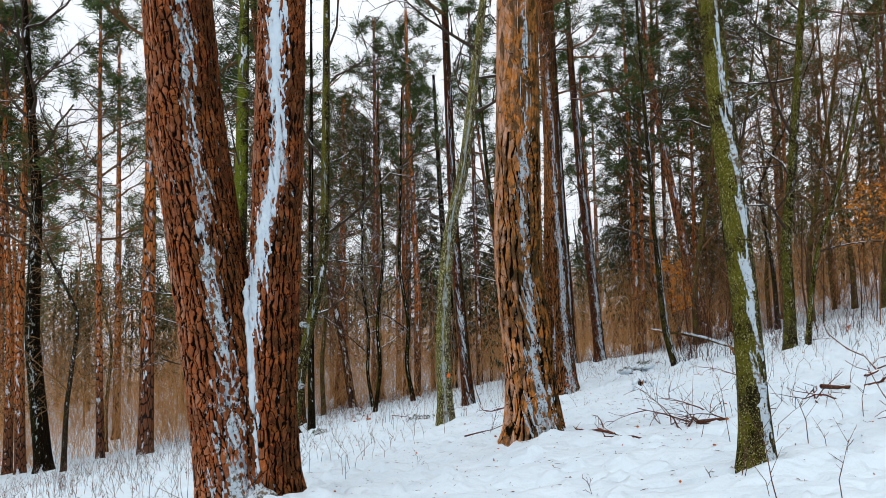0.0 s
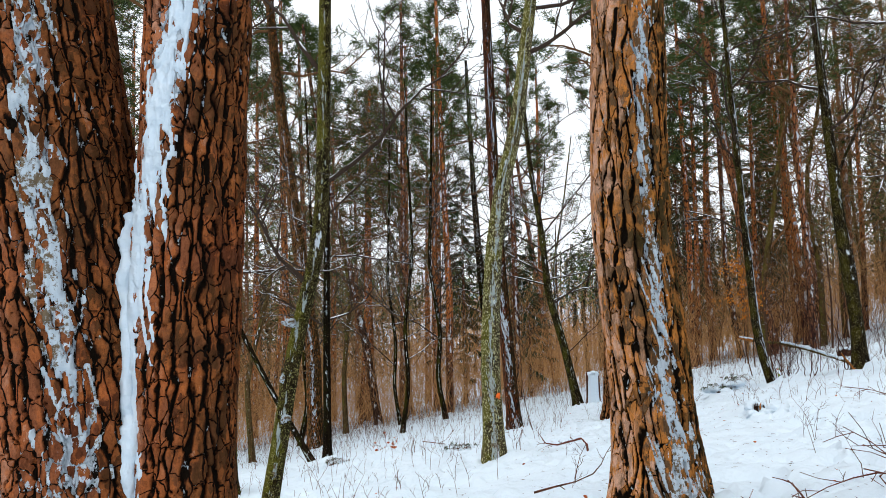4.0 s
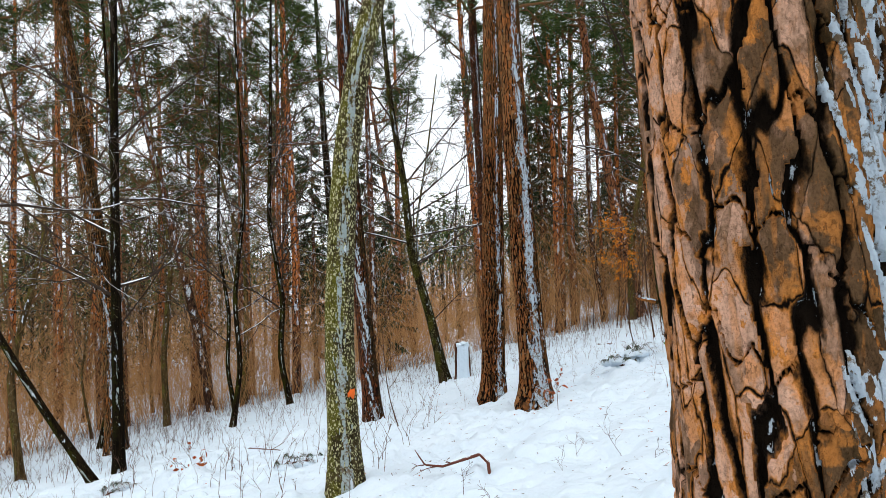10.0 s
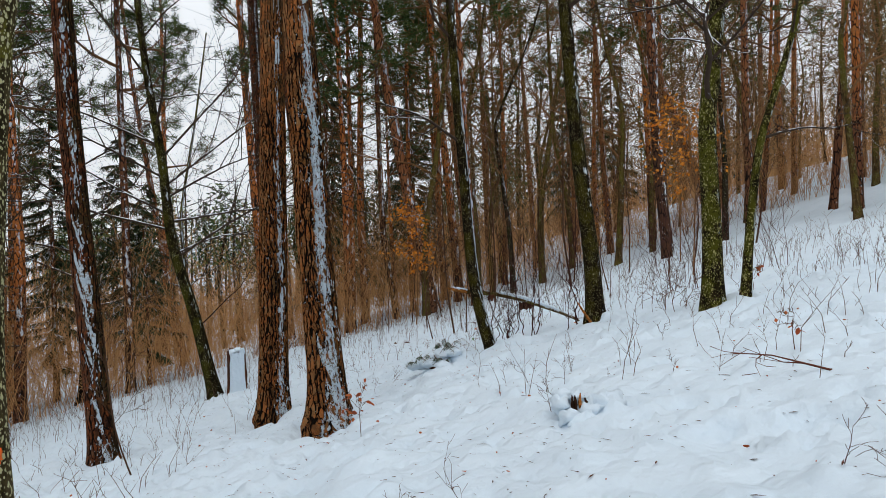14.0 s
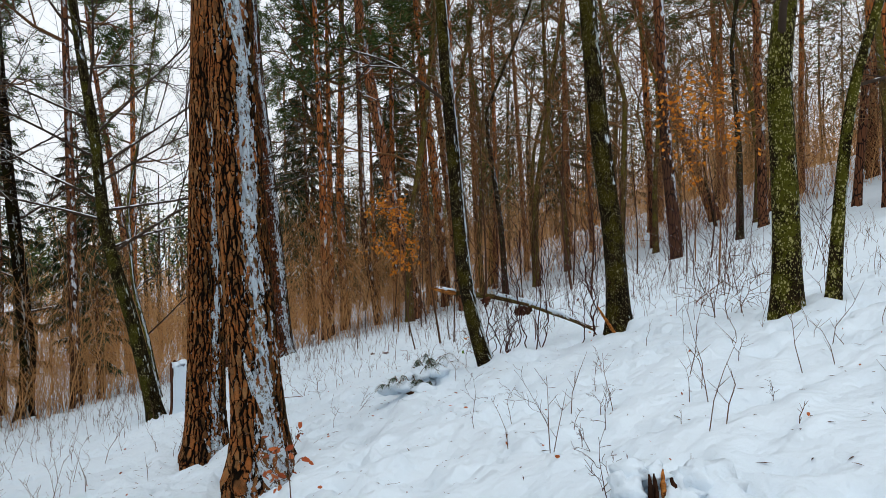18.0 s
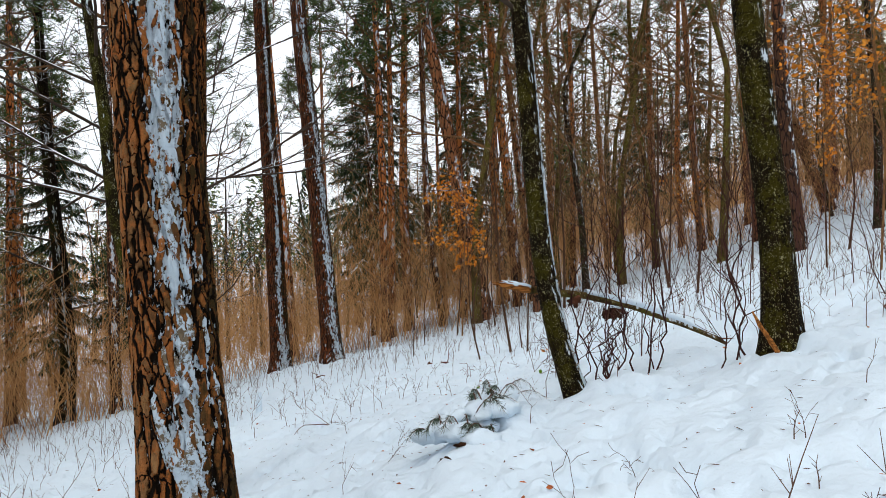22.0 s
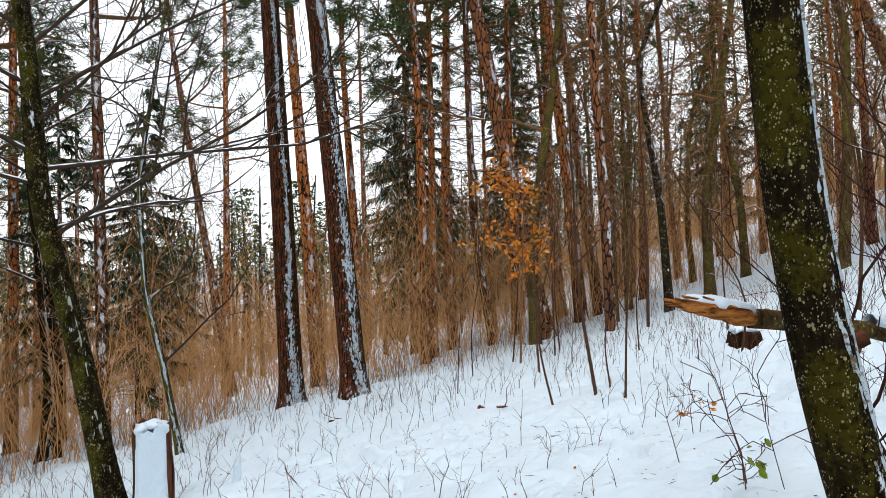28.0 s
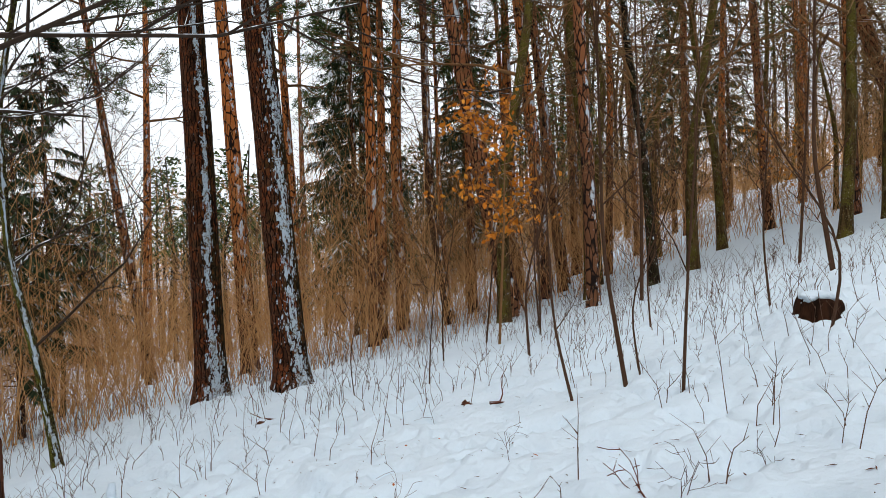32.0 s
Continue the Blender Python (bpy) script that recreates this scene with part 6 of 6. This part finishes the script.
M_BENT = twig_material("wet_red_branch", (0.09, 0.03, 0.022), (0.17, 0.06, 0.04), 0.25)
part("branch", geo, M_BENT, bent)
for k, (p, d, L) in enumerate([((-0.1, 0.02, 0.085), (-0.6, 0.2, -0.2), 0.28), ((0.0, 0.01, 0.1), (-0.3, -0.3, 0.3), 0.16), ((-0.26, 0.05, 0.1), (-0.8, 0, 0.3), 0.14)]):
    geo = Geo()
    grow(geo, np.random.RandomState(k), p, d, L, 0.007, (2,), 0, 0.15, None, 0.002)
    part("twig", geo, M_BENT, bent)
for k in range(13):
    rng = np.random.RandomState(800 + k)
    stick(2.9 + rng.randn() * 0.55, 7.9 + rng.randn() * 0.35, rng.rand() * 3.1, 0.5 + 0.7 * rng.rand(), 0.01 + 0.014 * rng.rand(), 810 + k, "dark broken stick lying in a pile on the snow", M_BENT if k % 2 else M_ROT, (4, 2))
for k, (x, y, a, L, r) in enumerate([(5.1, 8.55, 0.3, 0.8, 0.03), (4.3, 7.6, 2.0, 0.6, 0.02), (6.3, 9.4, 0.5, 1.4, 0.025), (1.95, 7.3, 2.4, 0.5, 0.014), (3.6, 5.4, 0.9, 0.6, 0.014), (5.4, 12.95, 2.6, 0.9, 0.012), (0.6, 10.4, 0.4, 0.7, 0.014),
                                     (5.2, 22.6, 2.5, 0.8, 0.012), (6.4, 28.9, 2.7, 0.6, 0.02), (5.6, 25.6, 2.6, 0.6, 0.02), (7.4, 23.0, 0.8, 0.5, 0.008), (8.6, 26.7, 0.4, 0.5, 0.02), (-0.2, 15.9, 0.2, 0.6, 0.014), (-0.8, 18.6, -0.3, 1.5, 0.012), (10.3, 18.9, 0.7, 0.9, 0.015)]):
    stick(x, y, a, L, r, 840 + k, "dark fallen branch lying on the snow", M_BENT if k % 3 else M_ROT, (3, 2))
for k, (x, y, s) in enumerate([(8.54, 26.7, 0.06), (8.26, 26.97, 0.05), (6.36, 28.83, 0.06), (13.0, 24.8, 0.12)]):
    chip = snow_lump(None, x, y, sz(x, y) - s * 0.1, (s * 0.95, s * 0.3, s * 0.55), 900 + k, "wood_chunk", M_ROT, 1.5)
    tagged(chip, "dark broken chunk of rotten wood in the snow", "wood", "wood chunks")

for k, (x, y, s) in enumerate([(5.43, 18.78, 0.055), (5.02, 18.58, 0.05), (5.5, 18.95, 0.05), (5.2, 18.7, 0.04)]):
    chip = snow_lump(None, x, y, sz(x, y) + s * 0.1, (s * 1.1, s * 0.7, s * 0.5), 910 + k, "wood_chunk", M_STUMP, 1.0)
    tagged(chip, "dark rotten wood showing through heaped snow", "wood", "wood chunks")

# a rotten stump broken off short, under lumps of snow
buried = thing("tree_stump", 4.12, 14.05, sz(4.12, 14.05), "rotten broken stump almost buried under lumps of snow", "stump")
rng = np.random.RandomState(21)
for k in range(5):
    geo = Geo()
    px, py, h = -0.1 + 0.03 * k, -0.13 + 0.02 * rng.randn(), 0.1 + 0.05 * rng.rand()
    rough_log(geo, [(px, py, -0.12), (px + 0.01 * rng.randn(), py, h * 0.6), (px + 0.02, py + 0.03, h)], (0.016, 0.013, 0.004), 7, k, 0.4)
    part("splinter", geo, M_SPLIT if k == 3 else M_STUMP, buried, "splinter of rotten wood")
for k, (px, py, pz, a, b, c) in enumerate([(-0.15, -0.04, 0.06, 0.07, 0.09, 0.07), (-0.08, 0.02, 0.11, 0.08, 0.09, 0.05), (0.02, -0.03, 0.08, 0.09, 0.09, 0.07), (-0.17, -0.15, -0.03, 0.09, 0.08, 0.07), (0.06, -0.14, 0.0, 0.08, 0.08, 0.06),
                                           (0.27, -0.12, 0.02, 0.14, 0.15, 0.11), (0.36, -0.18, -0.03, 0.13, 0.14, 0.09), (0.18, -0.1, 0.0, 0.1, 0.12, 0.08), (-0.06, -0.24, -0.06, 0.13, 0.1, 0.07)]):
    snow_lump(buried, px, py, pz, (a, b, c), 60 + k, "snow_cap", M_SNOW, 0.75)

# marking paint on a trunk
for x, y, z, s in [(0.075, 14.062, -0.64, 0.035)]:
    mark = snow_lump(None, x, y, z, (s, 0.012, s * 1.3), 5, "paint_mark", M_MARK, 1.2)
    tagged(mark, "bright orange paint mark on the bark", "mark", "paint marks")

# single seedlings close to the way
SEEDLINGS = [(4.51, 14.85), (5.07, 15.35), (4.85, 15.68), (4.7, 16.49), (5.51, 15.79), (2.28, 13.47), (2.62, 13.15), (2.56, 12.42), (3.72, 11.54), (3.9, 11.4), (4.02, 14.19), (3.41, 11.13), (4.09, 14.33), (4.94, 23.38), (4.9, 19.66), (5.32, 25.31),
             (7.41, 22.89), (8.05, 22.9), (7.36, 24.43), (7.45, 22.9), (5.74, 28.14), (7.7, 26.53), (-0.37, 7.8), (1.13, 5.23), (0.65, 10.3), (0.94, 12.62), (1.05, 12.16), (5.9, 14.6), (6.6, 15.4), (5.6, 17.2), (6.2, 16.6), (5.3, 20.4), (5.1, 21.6), (6.1, 22.0), (5.7, 23.4), (6.4, 24.2), (5.2, 24.3), (6.9, 25.9), (4.4, 19.1), (1.9, 12.9)]
rng = np.random.RandomState(12)
for x, y in SEEDLINGS:
    H = rng.uniform(0.15, 0.4)
    ob = thing("seedling", x, y, sz(x, y), "bare forked seedling sticking out of the snow", "plant", "seedlings by the way")
    geo = Geo()
    grow(geo, rng, (0, 0, -0.05), (rng.randn() * 0.18, rng.randn() * 0.18, 1), H, 0.0034, (4, 2), 0.03, 0.24, None, 0.0014)
    part("stem", geo, M_RED, ob)

# fallen leaves and bits of bark on the snow
rng = np.random.RandomState(14)
leaves = Geo()
for _ in range(420):
    f = rng.rand() * 20
    x, y = -0.1 + 0.011 * f * f + rng.randn() * 3 + 2.2, 2 + 1.12 * f + rng.randn() * 2.5
    leaf_geo(leaves, np.array((x, y, sz(x, y) + 0.012)), np.array((rng.randn(), rng.randn(), 0.15)), 0.018 + 0.035 * rng.rand() ** 2, rng)
tagged(part("fallen_leaves", leaves, M_REDLEAF, smooth=False), "withered brown leaves scattered on the snow", "leaves", kind="stuff")

# crumbs of bark and needles on the snow
rng = np.random.RandomState(15)
crumbs = Geo()
for _ in range(3600):
    f = rng.rand() * 22
    x, y = -0.1 + 0.011 * f * f + rng.randn() * 2.6 + 1.6, 2 + 1.12 * f + rng.randn() * 2.0
    a, L, w = rng.rand() * 6.283, 0.012 + 0.05 * rng.rand() ** 3, 0.002 + 0.005 * rng.rand()
    c, d = math.cos(a), math.sin(a)
    z = sz(x, y)
    crumbs.add([(x - L * c, y - L * d, z + 0.004), (x + w * d, y - w * c, z + 0.007), (x + L * c, y + L * d, z + 0.004), (x - w * d, y + w * c, z + 0.007)], [(0, 1, 2, 3)])
tagged(part("bark_crumbs", crumbs, M_ROT, smooth=False), "crumbs of bark and dry needles on the snow", "litter", kind="stuff")

# clumps of snow caught on bark and in forks
for k, (x, y, h, a, b, c) in enumerate([(-1.93, 9.2, 2.08, 0.06, 0.045, 0.035), (-2.0, 9.22, 1.6, 0.035, 0.035, 0.045), (-1.98, 9.2, 1.25, 0.04, 0.035, 0.045), (-1.72, 6.0, 0.1, 0.16, 0.09, 0.13)]):
    lump = snow_lump(None, x, y, g(x, y) + h, (a, b, c), 950 + k, "snow_clump", M_CRUST, 0.9)
    tagged(lump, "clump of snow caught on a tree trunk", "snow", "snow clumps")
